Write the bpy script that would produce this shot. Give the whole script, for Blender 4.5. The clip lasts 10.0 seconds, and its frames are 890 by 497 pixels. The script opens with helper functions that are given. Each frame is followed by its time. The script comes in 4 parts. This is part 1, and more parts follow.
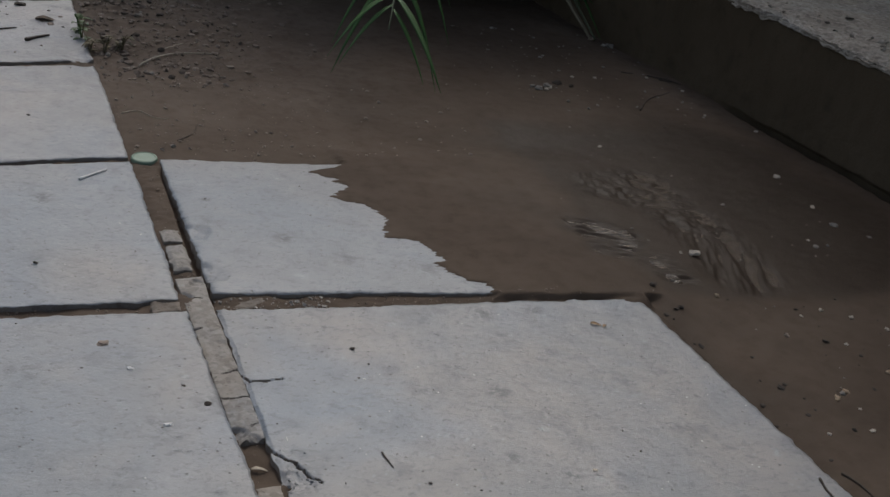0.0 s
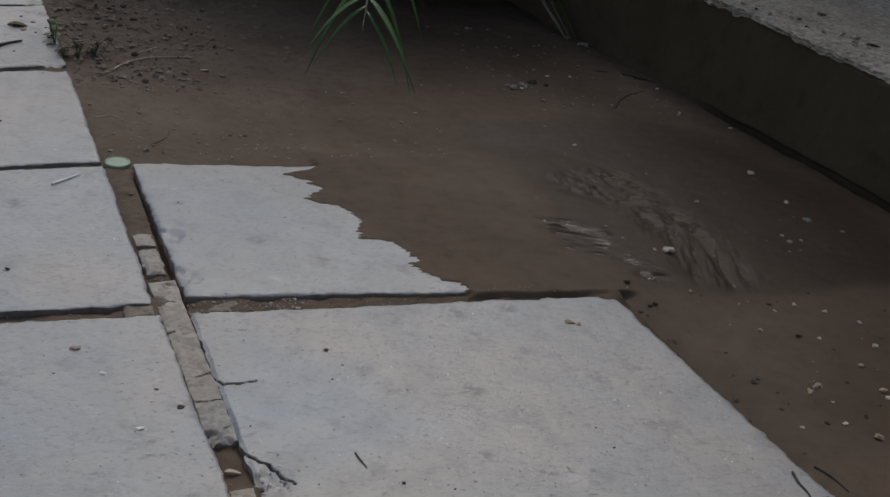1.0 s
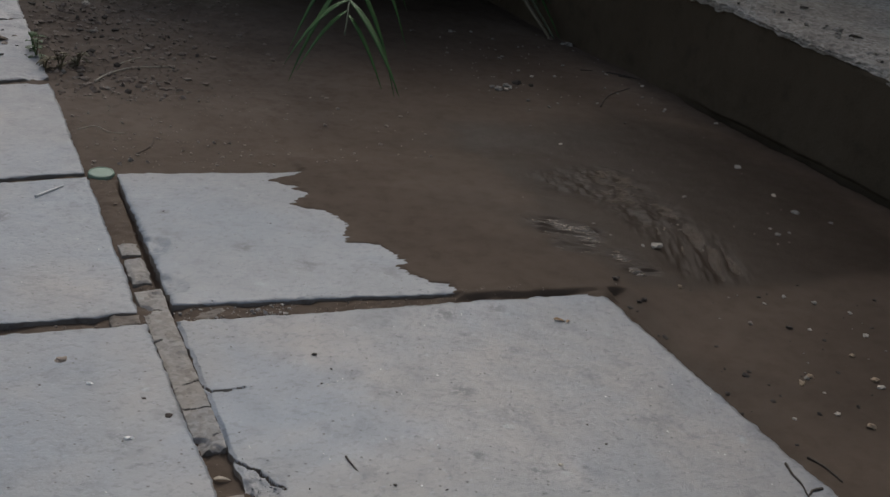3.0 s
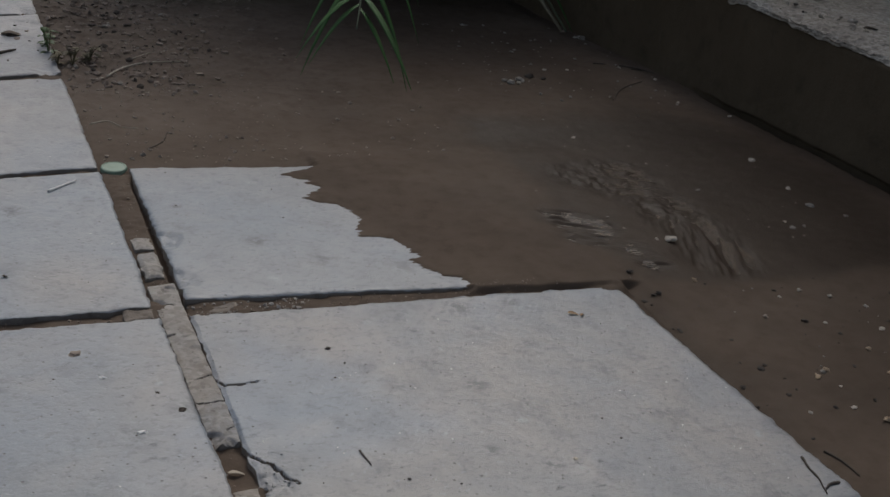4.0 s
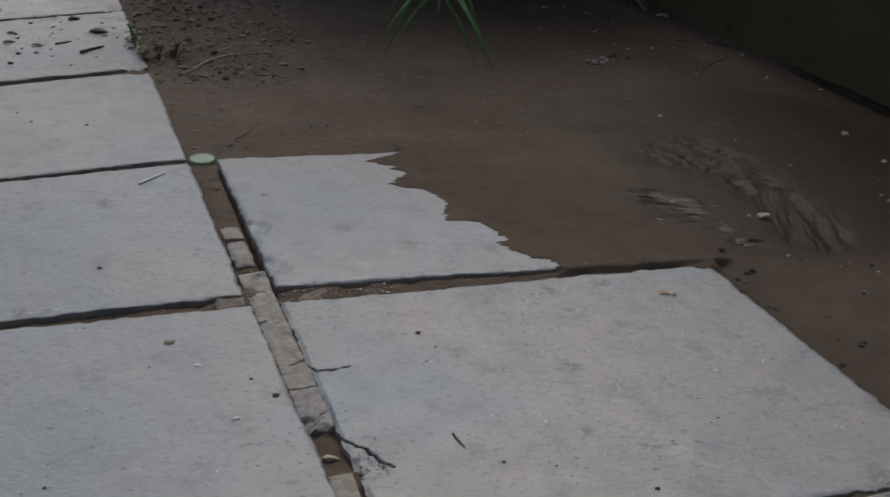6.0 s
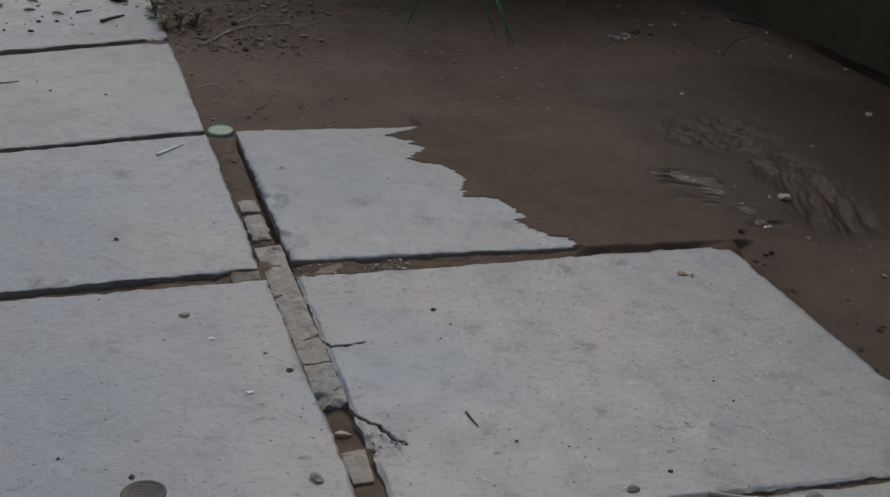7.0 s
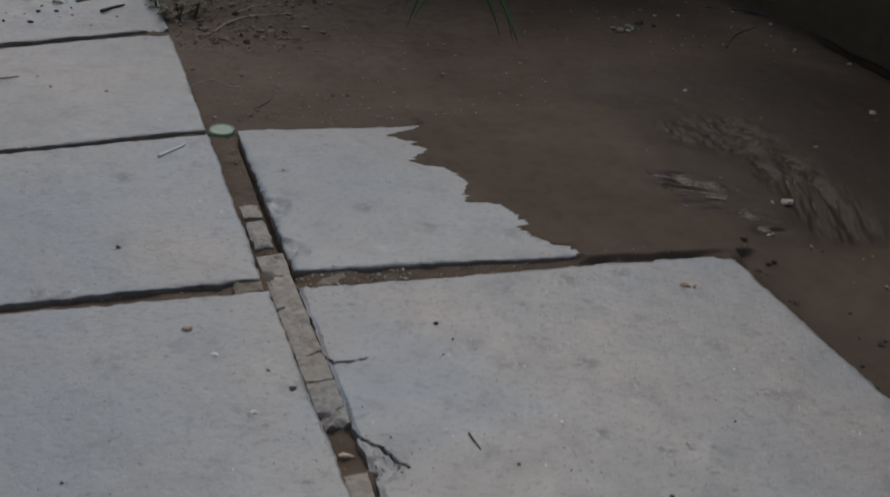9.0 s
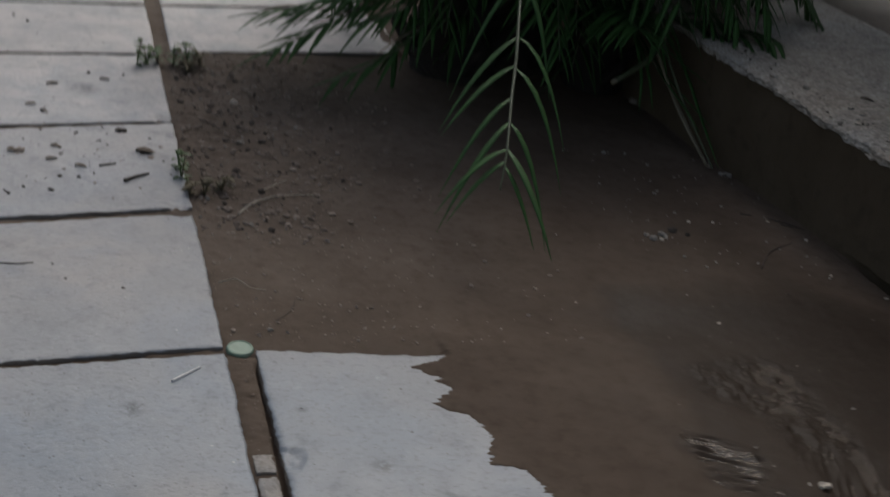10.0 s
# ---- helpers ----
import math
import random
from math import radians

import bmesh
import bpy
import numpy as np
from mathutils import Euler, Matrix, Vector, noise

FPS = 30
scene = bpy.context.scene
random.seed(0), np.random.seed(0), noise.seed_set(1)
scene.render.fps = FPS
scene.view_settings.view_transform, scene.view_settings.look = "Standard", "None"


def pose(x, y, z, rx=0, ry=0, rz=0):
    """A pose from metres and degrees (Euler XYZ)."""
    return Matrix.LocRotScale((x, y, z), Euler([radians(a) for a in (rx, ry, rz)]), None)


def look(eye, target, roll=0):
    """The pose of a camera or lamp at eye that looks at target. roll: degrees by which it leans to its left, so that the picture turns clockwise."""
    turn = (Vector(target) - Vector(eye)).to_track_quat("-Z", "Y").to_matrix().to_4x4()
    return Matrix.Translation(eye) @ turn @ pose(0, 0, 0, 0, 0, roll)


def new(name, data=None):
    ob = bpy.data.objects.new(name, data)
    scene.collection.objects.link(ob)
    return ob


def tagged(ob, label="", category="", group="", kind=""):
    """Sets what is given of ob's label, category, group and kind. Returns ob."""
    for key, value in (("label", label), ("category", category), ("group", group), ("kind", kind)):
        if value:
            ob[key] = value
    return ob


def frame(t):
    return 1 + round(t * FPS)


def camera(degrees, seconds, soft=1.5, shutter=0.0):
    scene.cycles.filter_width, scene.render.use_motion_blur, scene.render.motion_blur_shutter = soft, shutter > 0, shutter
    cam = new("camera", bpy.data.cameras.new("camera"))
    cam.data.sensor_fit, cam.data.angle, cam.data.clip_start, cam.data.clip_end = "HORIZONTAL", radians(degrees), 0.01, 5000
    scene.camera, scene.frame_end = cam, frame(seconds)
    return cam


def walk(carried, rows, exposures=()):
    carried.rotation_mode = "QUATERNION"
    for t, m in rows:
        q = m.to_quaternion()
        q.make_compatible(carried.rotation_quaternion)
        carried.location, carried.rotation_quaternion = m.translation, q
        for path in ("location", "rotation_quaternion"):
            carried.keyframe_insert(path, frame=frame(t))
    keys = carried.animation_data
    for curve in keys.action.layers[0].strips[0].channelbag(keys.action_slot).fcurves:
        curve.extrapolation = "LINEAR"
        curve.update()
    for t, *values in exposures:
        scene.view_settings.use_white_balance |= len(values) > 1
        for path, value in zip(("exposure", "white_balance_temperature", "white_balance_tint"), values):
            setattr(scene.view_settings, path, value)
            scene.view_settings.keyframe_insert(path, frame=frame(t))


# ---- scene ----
cam = camera(40.2, 10.0, soft=1.5, shutter=0.5)
EXPOSURES = ((0.0, -0.18), (2.0, -0.17), (4.0, -0.25), (6.0, -0.29), (8.0, -0.29), (9.0, -0.38), (9.5, -0.38), (10.0, -0.24))
PATH = [
    (0, (-0.189, -0.867, 0.471), (0.549, 0.805, -0.343), 9.4),
    (0.5, (-0.186, -0.868, 0.472), (0.564, 0.799, -0.34), 9.5),
    (1, (-0.181, -0.872, 0.472), (0.581, 0.791, -0.336), 8.9),
    (1.5, (-0.177, -0.871, 0.469), (0.592, 0.791, -0.335), 8.2),
    (2, (-0.176, -0.872, 0.468), (0.597, 0.79, -0.333), 7.7),
    (2.5, (-0.175, -0.873, 0.468), (0.6, 0.79, -0.329), 7.5),
    (4, (-0.175, -0.869, 0.464), (0.581, 0.798, -0.343), 7.1),
    (4.5, (-0.171, -0.87, 0.464), (0.563, 0.802, -0.351), 6.7),
    (5, (-0.172, -0.872, 0.465), (0.54, 0.807, -0.357), 6.2),
    (5.5, (-0.171, -0.87, 0.463), (0.496, 0.822, -0.368), 4.6),
    (6, (-0.176, -0.864, 0.457), (0.449, 0.841, -0.38), 4.0),
    (6.2, (-0.173, -0.858, 0.451), (0.43, 0.85, -0.396), 4.1),
    (7.5, (-0.172, -0.86, 0.462), (0.418, 0.826, -0.437), 4.7),
    (8, (-0.167, -0.855, 0.461), (0.422, 0.818, -0.463), 4.7),
    (8.5, (-0.17, -0.851, 0.471), (0.417, 0.815, -0.466), 4.8),
    (9, (-0.173, -0.839, 0.492), (0.418, 0.828, -0.441), 5.1),
    (9.2, (-0.175, -0.831, 0.512), (0.412, 0.852, -0.395), 5.0),
    (9.4, (-0.187, -0.812, 0.52), (0.408, 0.929, -0.265), 5.0),
    (9.5, (-0.185, -0.793, 0.526), (0.401, 0.953, -0.254), 4.9),
    (9.6, (-0.189, -0.77, 0.537), (0.401, 0.977, -0.238), 5.1),
    (9.8, (-0.193, -0.713, 0.545), (0.413, 1.043, -0.198), 8.0),
    (10, (-0.187, -0.704, 0.616), (0.42, 1.01, -0.218), 10.3),
]
walk(cam, [(t, look(eye, target, roll)) for t, eye, target, roll in PATH], exposures=EXPOSURES)

# ---- daylight: bright overcast sky, soft sun from beyond the wall ----
SUN_ELEVATION, SUN_AZIMUTH = radians(47), radians(26)   # azimuth from +y towards +x
world = bpy.data.worlds.new("sky")
scene.world = world
world.use_nodes = True
wn, wl = world.node_tree.nodes, world.node_tree.links
sky = wn.new("ShaderNodeTexSky")
sky.sky_type, sky.sun_disc = "NISHITA", False
sky.sun_elevation, sky.sun_rotation = SUN_ELEVATION, SUN_AZIMUTH
sky.dust_density, sky.air_density = 4.0, 1.0
veil = wn.new("ShaderNodeHueSaturation")
veil.inputs["Saturation"].default_value = 0.7
wl.new(sky.outputs[0], veil.inputs["Color"])
wl.new(veil.outputs[0], wn["Background"].inputs["Color"])
wn["Background"].inputs["Strength"].default_value = 0.12
sun = new("sun", bpy.data.lights.new("sun", "SUN"))
sun.data.energy, sun.data.angle, sun.data.color = 0.9, radians(15), (1.0, 0.985, 0.96)
toward = Vector((math.sin(SUN_AZIMUTH) * math.cos(SUN_ELEVATION), math.cos(SUN_AZIMUTH) * math.cos(SUN_ELEVATION), math.sin(SUN_ELEVATION)))
sun.matrix_world = look(toward * 20, (0, 0, 0))


# ---- materials ----
class Nodes:
    """A short way to write a material's nodes."""

    def __init__(self, name):
        self.mat = bpy.data.materials.new(name)
        self.mat.use_nodes = True
        self.tree = self.mat.node_tree
        self.shader = self.tree.nodes["Principled BSDF"]
        self.place = self.tree.nodes.new("ShaderNodeNewGeometry").outputs["Position"]

    def node(self, kind, **inputs):
        n = self.tree.nodes.new(kind)
        for key, value in inputs.items():
            self.put(n, key.replace("_", " "), value)
        return n

    def put(self, n, key, value):
        socket = n.inputs[int(key)] if key.isdigit() else n.inputs[key]
        if isinstance(value, bpy.types.NodeSocket):
            self.tree.links.new(value, socket)
        else:
            socket.default_value = value

    def noise(self, scale, detail=4.0, rough=0.6, stretch=None, distort=0.0):
        n = self.node("ShaderNodeTexNoise", Scale=scale, Detail=detail, Roughness=rough, Distortion=distort)
        where = self.place
        if stretch:
            where = self.node("ShaderNodeVectorMath").outputs[0].node
            where.operation = "MULTIPLY"
            self.put(where, "0", self.place)
            self.put(where, "1", stretch)
            where = where.outputs[0]
        self.put(n, "Vector", where)
        return n.outputs["Fac"]

    def cells(self, scale, kind="F1"):
        n = self.node("ShaderNodeTexVoronoi", Scale=scale)
        n.feature = kind
        self.put(n, "Vector", self.place)
        return n.outputs["Distance"]

    def ramp(self, fac, low, high, a=0.0, b=1.0):
        n = self.node("ShaderNodeMapRange")
        for key, value in (("Value", fac), ("From Min", low), ("From Max", high), ("To Min", a), ("To Max", b)):
            self.put(n, key, value)
        return n.outputs[0]

    def mix(self, fac, a, b):
        n = self.tree.nodes.new("ShaderNodeMix")
        n.data_type = "RGBA"
        for index, value in ((0, fac), (6, a), (7, b)):
            self.put(n, str(index), (*value, 1) if isinstance(value, tuple) else value)
        return n.outputs[2]

    def sum(self, a, b, how="ADD"):
        n = self.tree.nodes.new("ShaderNodeMath")
        n.operation = how
        self.put(n, "0", a)
        self.put(n, "1", b)
        return n.outputs[0]

    def attribute(self, name):
        n = self.tree.nodes.new("ShaderNodeAttribute")
        n.attribute_name = name
        return n.outputs["Fac"]

    def random(self):
        return self.tree.nodes.new("ShaderNodeObjectInfo").outputs["Random"]

    def finish(self, colour, rough, bump=None, strength=0.3, distance=0.002, **more):
        self.put(self.shader, "Base Color", (*colour, 1) if isinstance(colour, tuple) else colour)
        self.put(self.shader, "Roughness", rough)
        if bump is not None:
            b = self.node("ShaderNodeBump", Strength=strength, Distance=distance, Height=bump)
            self.put(self.shader, "Normal", b.outputs[0])
        for key, value in more.items():
            self.put(self.shader, key.replace("_", " "), value)
        return self.mat


def concrete(name, light, dark, brown, stain=0.35, gloss=0.62, stains=(), light_tints=(), aggregate=0.0):
    n = Nodes(name)
    broad = n.noise(2.2, 3, 0.5)
    mid = n.noise(34, 6, 0.72, distort=0.4)
    grain = n.noise(620, 3, 0.75)
    colour = n.mix(n.ramp(broad, 0.36, 0.64), light, brown)
    cool = n.sum(n.ramp(n.noise(5.5, 4, 0.6, distort=0.8), 0.46, 0.62), 0.75, "MULTIPLY")
    colour = n.mix(cool, colour, tuple(c * k for c, k in zip(light, (0.86, 0.93, 1.02))))
    cloud = n.noise(16, 5, 0.65, distort=0.6)
    # circles that put the light's warm, cool and pale tints into the colour
    for x, y, radius, pale in light_tints:
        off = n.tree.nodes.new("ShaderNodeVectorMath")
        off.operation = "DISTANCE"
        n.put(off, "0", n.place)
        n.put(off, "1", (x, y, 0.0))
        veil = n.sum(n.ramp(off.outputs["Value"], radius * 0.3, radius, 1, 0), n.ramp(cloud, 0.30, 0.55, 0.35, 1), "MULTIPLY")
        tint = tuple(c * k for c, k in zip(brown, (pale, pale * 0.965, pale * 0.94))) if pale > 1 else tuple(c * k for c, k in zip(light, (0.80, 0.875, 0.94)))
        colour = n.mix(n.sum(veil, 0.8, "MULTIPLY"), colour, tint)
    colour = n.mix(n.ramp(n.noise(9, 5, 0.65, distort=0.5), 0.42, 0.7, 0, 0.6), colour, dark)
    colour = n.mix(n.ramp(mid, 0.55, 0.72, 0, stain), colour, tuple(c * 0.72 for c in dark))
    # flecks: dark pits drawn out along the slab, pale grit, small scuffs
    fleck = n.noise(150, 5, 0.72, stretch=(0.85, 1.2, 1))
    colour = n.mix(n.ramp(fleck, 0.54, 0.61, 0, 0.40), colour, tuple(c * 0.55 for c in dark))
    grit = n.noise(190, 4, 0.7, stretch=(0.9, 1.1, 1), distort=0.3)
    colour = n.mix(n.ramp(grit, 0.60, 0.64, 0, 0.26), colour, tuple(min(0.8, c * 1.45) for c in light))
    pits = n.ramp(n.cells(120), 0.07, 0.15, 1, 0)
    pits = n.sum(pits, n.ramp(n.noise(47, 2), 0.44, 0.52), "MULTIPLY")
    scuffs = n.sum(n.ramp(n.cells(52), 0.05, 0.22, 1, 0), n.ramp(n.noise(170, 4, 0.7, stretch=(0.6, 1.3, 1)), 0.52, 0.57), "MULTIPLY")
    colour = n.mix(n.sum(scuffs, 0.5, "MULTIPLY"), colour, tuple(c * 0.42 for c in dark))
    colour = n.mix(n.sum(pits, 0.75, "MULTIPLY"), colour, (0.07, 0.062, 0.055))
    blot = n.sum(n.ramp(n.cells(14), 0.05, 0.28, 1, 0), n.ramp(n.noise(75, 5, 0.75), 0.46, 0.54), "MULTIPLY")
    colour = n.mix(n.sum(blot, 0.6, "MULTIPLY"), colour, tuple(c * 0.5 for c in dark))
    pale = n.sum(n.ramp(n.cells(23), 0.04, 0.16, 1, 0), n.ramp(n.noise(110, 5, 0.75), 0.5, 0.6), "MULTIPLY")
    colour = n.mix(n.sum(pale, 0.6, "MULTIPLY"), colour, tuple(min(0.8, c * 1.5) for c in light))
    ragged = n.noise(130, 5, 0.75)
    for x, y, radius in stains:
        off = n.tree.nodes.new("ShaderNodeVectorMath")
        off.operation = "DISTANCE"
        n.put(off, "0", n.place)
        n.put(off, "1", (x, y, 0.0))
        spot = n.sum(n.ramp(off.outputs["Value"], radius * 0.3, radius, 1, 0), n.ramp(ragged, 0.43, 0.52), "MULTIPLY")
        colour = n.mix(n.sum(spot, 0.8, "MULTIPLY"), colour, tuple(c * 0.45 for c in dark))
    stones = n.tree.nodes.new("ShaderNodeTexVoronoi")
    n.put(stones, "Scale", 210.0)
    n.put(stones, "Vector", n.place)
    tone = n.node("ShaderNodeSeparateColor")
    n.put(tone, "Color", stones.outputs["Color"])
    if aggregate:
        colour = n.mix(n.ramp(tone.outputs[0], 0.45, 0.95, 0, aggregate), colour, tuple(c * 0.55 for c in dark))
        colour = n.mix(n.ramp(tone.outputs[1], 0.6, 1.0, 0, aggregate * 0.8), colour, tuple(min(0.8, c * 1.45) for c in light))
    colour = n.mix(n.ramp(grain, 0.35, 0.7, 0, 0.13), colour, tuple(c * 0.65 for c in dark))
    colour = n.mix(n.ramp(n.random(), 0, 1, 0, 0.25), colour, brown)
    relief = n.sum(n.sum(n.sum(mid, fleck, "SUBTRACT"), n.sum(grain, 0.35, "MULTIPLY")), n.sum(n.sum(pits, scuffs), -0.9, "MULTIPLY"))
    relief = n.sum(relief, n.sum(tone.outputs[0], aggregate * 1.5, "MULTIPLY"))
    return n.finish(colour, n.ramp(mid, 0.3, 0.7, gloss - 0.06, gloss + 0.16), relief, 0.42, 0.0016)


# tint circles: warm and cool near by, the large pale ones sky sheen far off
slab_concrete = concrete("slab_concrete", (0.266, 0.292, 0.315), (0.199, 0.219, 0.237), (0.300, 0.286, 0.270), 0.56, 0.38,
                         light_tints=((0.27, -0.14, 0.19, 1.1), (0.36, -0.28, 0.12, 1.1), (-0.16, 0.50, 0.16, 1.1), (0.10, -0.05, 0.06, 1.1), (-0.08, 0.06, 0.07, 1.1), (-0.19, -0.19, 0.20, 0), (0.06, -0.17, 0.09, 0), (0.08, 0.19, 0.14, 0), (-0.18, 0.17, 0.11, 0), (-0.2, 1.35, 0.85, 1.75), (0.15, 1.75, 0.6, 1.75)),
                         stains=((0.191, -0.151, 0.014), (0.203, -0.26, 0.011), (0.226, -0.028, 0.018), (0.276, -0.024, 0.012), (0.168, -0.235, 0.009), (0.26, -0.097, 0.008), (0.087, 0.126, 0.014), (0.03, 0.217, 0.008), (-0.226, 1.555, 0.05), (-0.157, 1.056, 0.03), (-0.2, 0.02, 0.012), (-0.12, 0.22, 0.016)))
ledge_concrete = concrete("ledge_concrete", (0.48, 0.435, 0.37), (0.19, 0.162, 0.130), (0.36, 0.305, 0.24), 1.0, 0.85, aggregate=0.5)
mortar = concrete("mortar", (0.345, 0.325, 0.298), (0.215, 0.188, 0.158), (0.315, 0.275, 0.228), 0.8, 0.75, aggregate=0.4)
joint_fill = concrete("joint_fill", (0.235, 0.205, 0.170), (0.120, 0.098, 0.077), (0.19, 0.152, 0.118), 0.9, 0.8)
# brown of the soiled slab sides, also used as painted shade in cracks
soil_and_crack_shade = concrete("soil_stain_and_crack_shade", (0.165, 0.148, 0.128), (0.085, 0.072, 0.060), (0.13, 0.105, 0.082), 0.7, 0.85)


def mud_material():
    n = Nodes("mud")
    wet = n.attribute("wetness")
    broad, mid, fine = n.noise(6, 4, 0.6), n.noise(55, 5, 0.65), n.noise(330, 4, 0.7)
    dry = n.mix(n.ramp(broad, 0.3, 0.7), (0.104, 0.078, 0.058), (0.155, 0.120, 0.092))
    dry = n.mix(n.ramp(mid, 0.5, 0.8, 0, 0.6), dry, (0.052, 0.037, 0.027))
    dry = n.mix(n.ramp(fine, 0.58, 0.75, 0, 0.4), dry, (0.16, 0.125, 0.096))
    damp = n.mix(n.ramp(broad, 0.3, 0.7), (0.053, 0.0355, 0.0230), (0.080, 0.0560, 0.0375))
    damp = n.mix(n.ramp(fine, 0.6, 0.8, 0, 0.4), damp, (0.105, 0.070, 0.047))
    colour = n.mix(wet, dry, damp)
    colour = n.mix(n.ramp(wet, 0.74, 1, 0, 0.75), colour, (0.030, 0.0198, 0.0128))
    rough = n.sum(n.ramp(wet, 0.6, 1, 0.82, 0.54), n.ramp(mid, 0.3, 0.7, -0.06, 0.08))
    relief = n.sum(n.sum(mid, 0.8, "MULTIPLY"), n.sum(fine, 0.45, "MULTIPLY"))
    return n.finish(colour, rough, relief, 0.33, 0.0024, Specular_IOR_Level=0.15)


mud = mud_material()


def water_material(name, height, tint, clear, ior):
    n = Nodes(name)
    ripple = n.sum(n.noise(80, 2, 0.5, stretch=(0.5, 1.5, 1)), n.sum(n.noise(210, 2, 0.5, stretch=(0.6, 1.4, 1)), 0.4, "MULTIPLY"))
    return n.finish(tint, 0.04, ripple, 1.0, height, Transmission_Weight=clear, IOR=ior)


calm_water = water_material("calm_water", 0.0016, (0.36, 0.295, 0.235), 0.72, 1.38)
rippled_water = water_material("rippled_water", 0.028, (0.52, 0.44, 0.36), 0.6, 1.5)


def dark_render():
    n = Nodes("dark_damp_render")
    broad, mid, fine = n.noise(4, 4, 0.6, stretch=(1, 1, 0.5)), n.noise(30, 5, 0.65), n.noise(260, 3, 0.7)
    colour = n.mix(n.ramp(broad, 0.3, 0.7), (0.074, 0.055, 0.034), (0.110, 0.084, 0.055))
    colour = n.mix(n.ramp(mid, 0.55, 0.8, 0, 0.5), colour, (0.034, 0.027, 0.020))
    colour = n.mix(n.ramp(fine, 0.62, 0.8, 0, 0.3), colour, (0.05, 0.046, 0.04))
    return n.finish(colour, n.ramp(mid, 0.3, 0.7, 0.75, 0.95), n.sum(mid, fine), 0.5, 0.002, Specular_IOR_Level=0.2)


wall_render = dark_render()


def simple(name, a, b, rough=0.7, scale=60, bump=0.3, distance=0.001, **more):
    n = Nodes(name)
    f, g = n.noise(scale, 4, 0.6), n.noise(scale * 7, 3, 0.7)
    colour = n.mix(n.ramp(f, 0.3, 0.7), a, b)
    colour = n.mix(n.ramp(g, 0.55, 0.8, 0, 0.35), colour, tuple(c * 0.55 for c in a))
    colour = n.mix(n.ramp(n.random(), 0, 1, 0, 0.3), colour, tuple(c * 0.6 for c in b))
    return n.finish(colour, n.ramp(f, 0.3, 0.7, rough - 0.08, rough + 0.08), n.sum(f, g), bump, distance, **more)


leaf_green = simple("palm_leaf", (0.026, 0.070, 0.016), (0.045, 0.115, 0.026), 0.62, 30, 0.15, Specular_IOR_Level=0.3)
leaf_fresh = simple("fresh_palm_leaf", (0.028, 0.078, 0.019), (0.047, 0.122, 0.030), 0.6, 30, 0.15, Specular_IOR_Level=0.3)
leaf_dry = simple("dry_leaf_tip", (0.16, 0.14, 0.09), (0.24, 0.21, 0.14), 0.7, 60)
rachis_green = simple("palm_rachis", (0.045, 0.065, 0.027), (0.08, 0.092, 0.048), 0.5, 40)
trunk_fibre = simple("palm_trunk_fibre", (0.016, 0.012, 0.009), (0.032, 0.025, 0.018), 0.9, 90, 0.7, 0.004)
weed_green = simple("weed_leaf", (0.052, 0.096, 0.025), (0.088, 0.145, 0.042), 0.55, 80, 0.2)
weed_brown = simple("withered_weed", (0.10, 0.085, 0.045), (0.16, 0.13, 0.07), 0.75, 80, 0.3)
stone_grey = simple("pebble_grey", (0.20, 0.178, 0.148), (0.285, 0.258, 0.22), 0.75, 120, 0.4)
stone_white = simple("pebble_white", (0.43, 0.37, 0.29), (0.57, 0.50, 0.41), 0.7, 140, 0.4)
stone_brown = simple("pebble_brown", (0.22, 0.175, 0.138), (0.33, 0.268, 0.215), 0.8, 120, 0.4)
stone_tan = simple("stone_chip_tan", (0.30, 0.215, 0.13), (0.43, 0.32, 0.21), 0.75, 140, 0.4)
stone_dark = simple("clod_dark", (0.040, 0.031, 0.024), (0.066, 0.052, 0.040), 0.9, 200, 0.5)
soil_crumb = simple("soil_crumb", (0.165, 0.126, 0.097), (0.245, 0.193, 0.152), 0.9, 160, 0.5)
straw_dry = simple("dry_straw", (0.36, 0.31, 0.235), (0.5, 0.44, 0.35), 0.7, 200, 0.3)
twig_dark = simple("twig_bark", (0.05, 0.038, 0.028), (0.09, 0.07, 0.052), 0.85, 200, 0.5)
leaf_brown = simple("dead_leaf", (0.26, 0.15, 0.07), (0.38, 0.25, 0.13), 0.7, 150, 0.3)
leaf_scrap = simple("withered_leaf", (0.085, 0.066, 0.05), (0.15, 0.115, 0.085), 0.8, 150, 0.4)
cap_green = simple("cap_plastic", (0.17, 0.255, 0.18), (0.23, 0.32, 0.24), 0.4, 90, 0.05)
lid_metal = simple("rusty_lid_metal", (0.10, 0.094, 0.088), (0.155, 0.146, 0.137), 0.6, 220, 0.5, 0.001, Metallic=0.35)
paper_white = simple("white_paper", (0.74, 0.73, 0.70), (0.82, 0.81, 0.79), 0.8, 150, 0.2)


# ---- tools for shapes ----
def lattice(ix, iy, seed):
    h = (ix.astype(np.int64) * 374761393 + iy.astype(np.int64) * 668265263 + seed * 1442695041) & 0xFFFFFFFF
    h = ((h ^ (h >> 13)) * 1274126177) & 0xFFFFFFFF
    h = ((h ^ (h >> 16)) * 2246822519) & 0xFFFFFFFF
    return (h & 0xFFFFFF) / 8388607.5 - 1.0


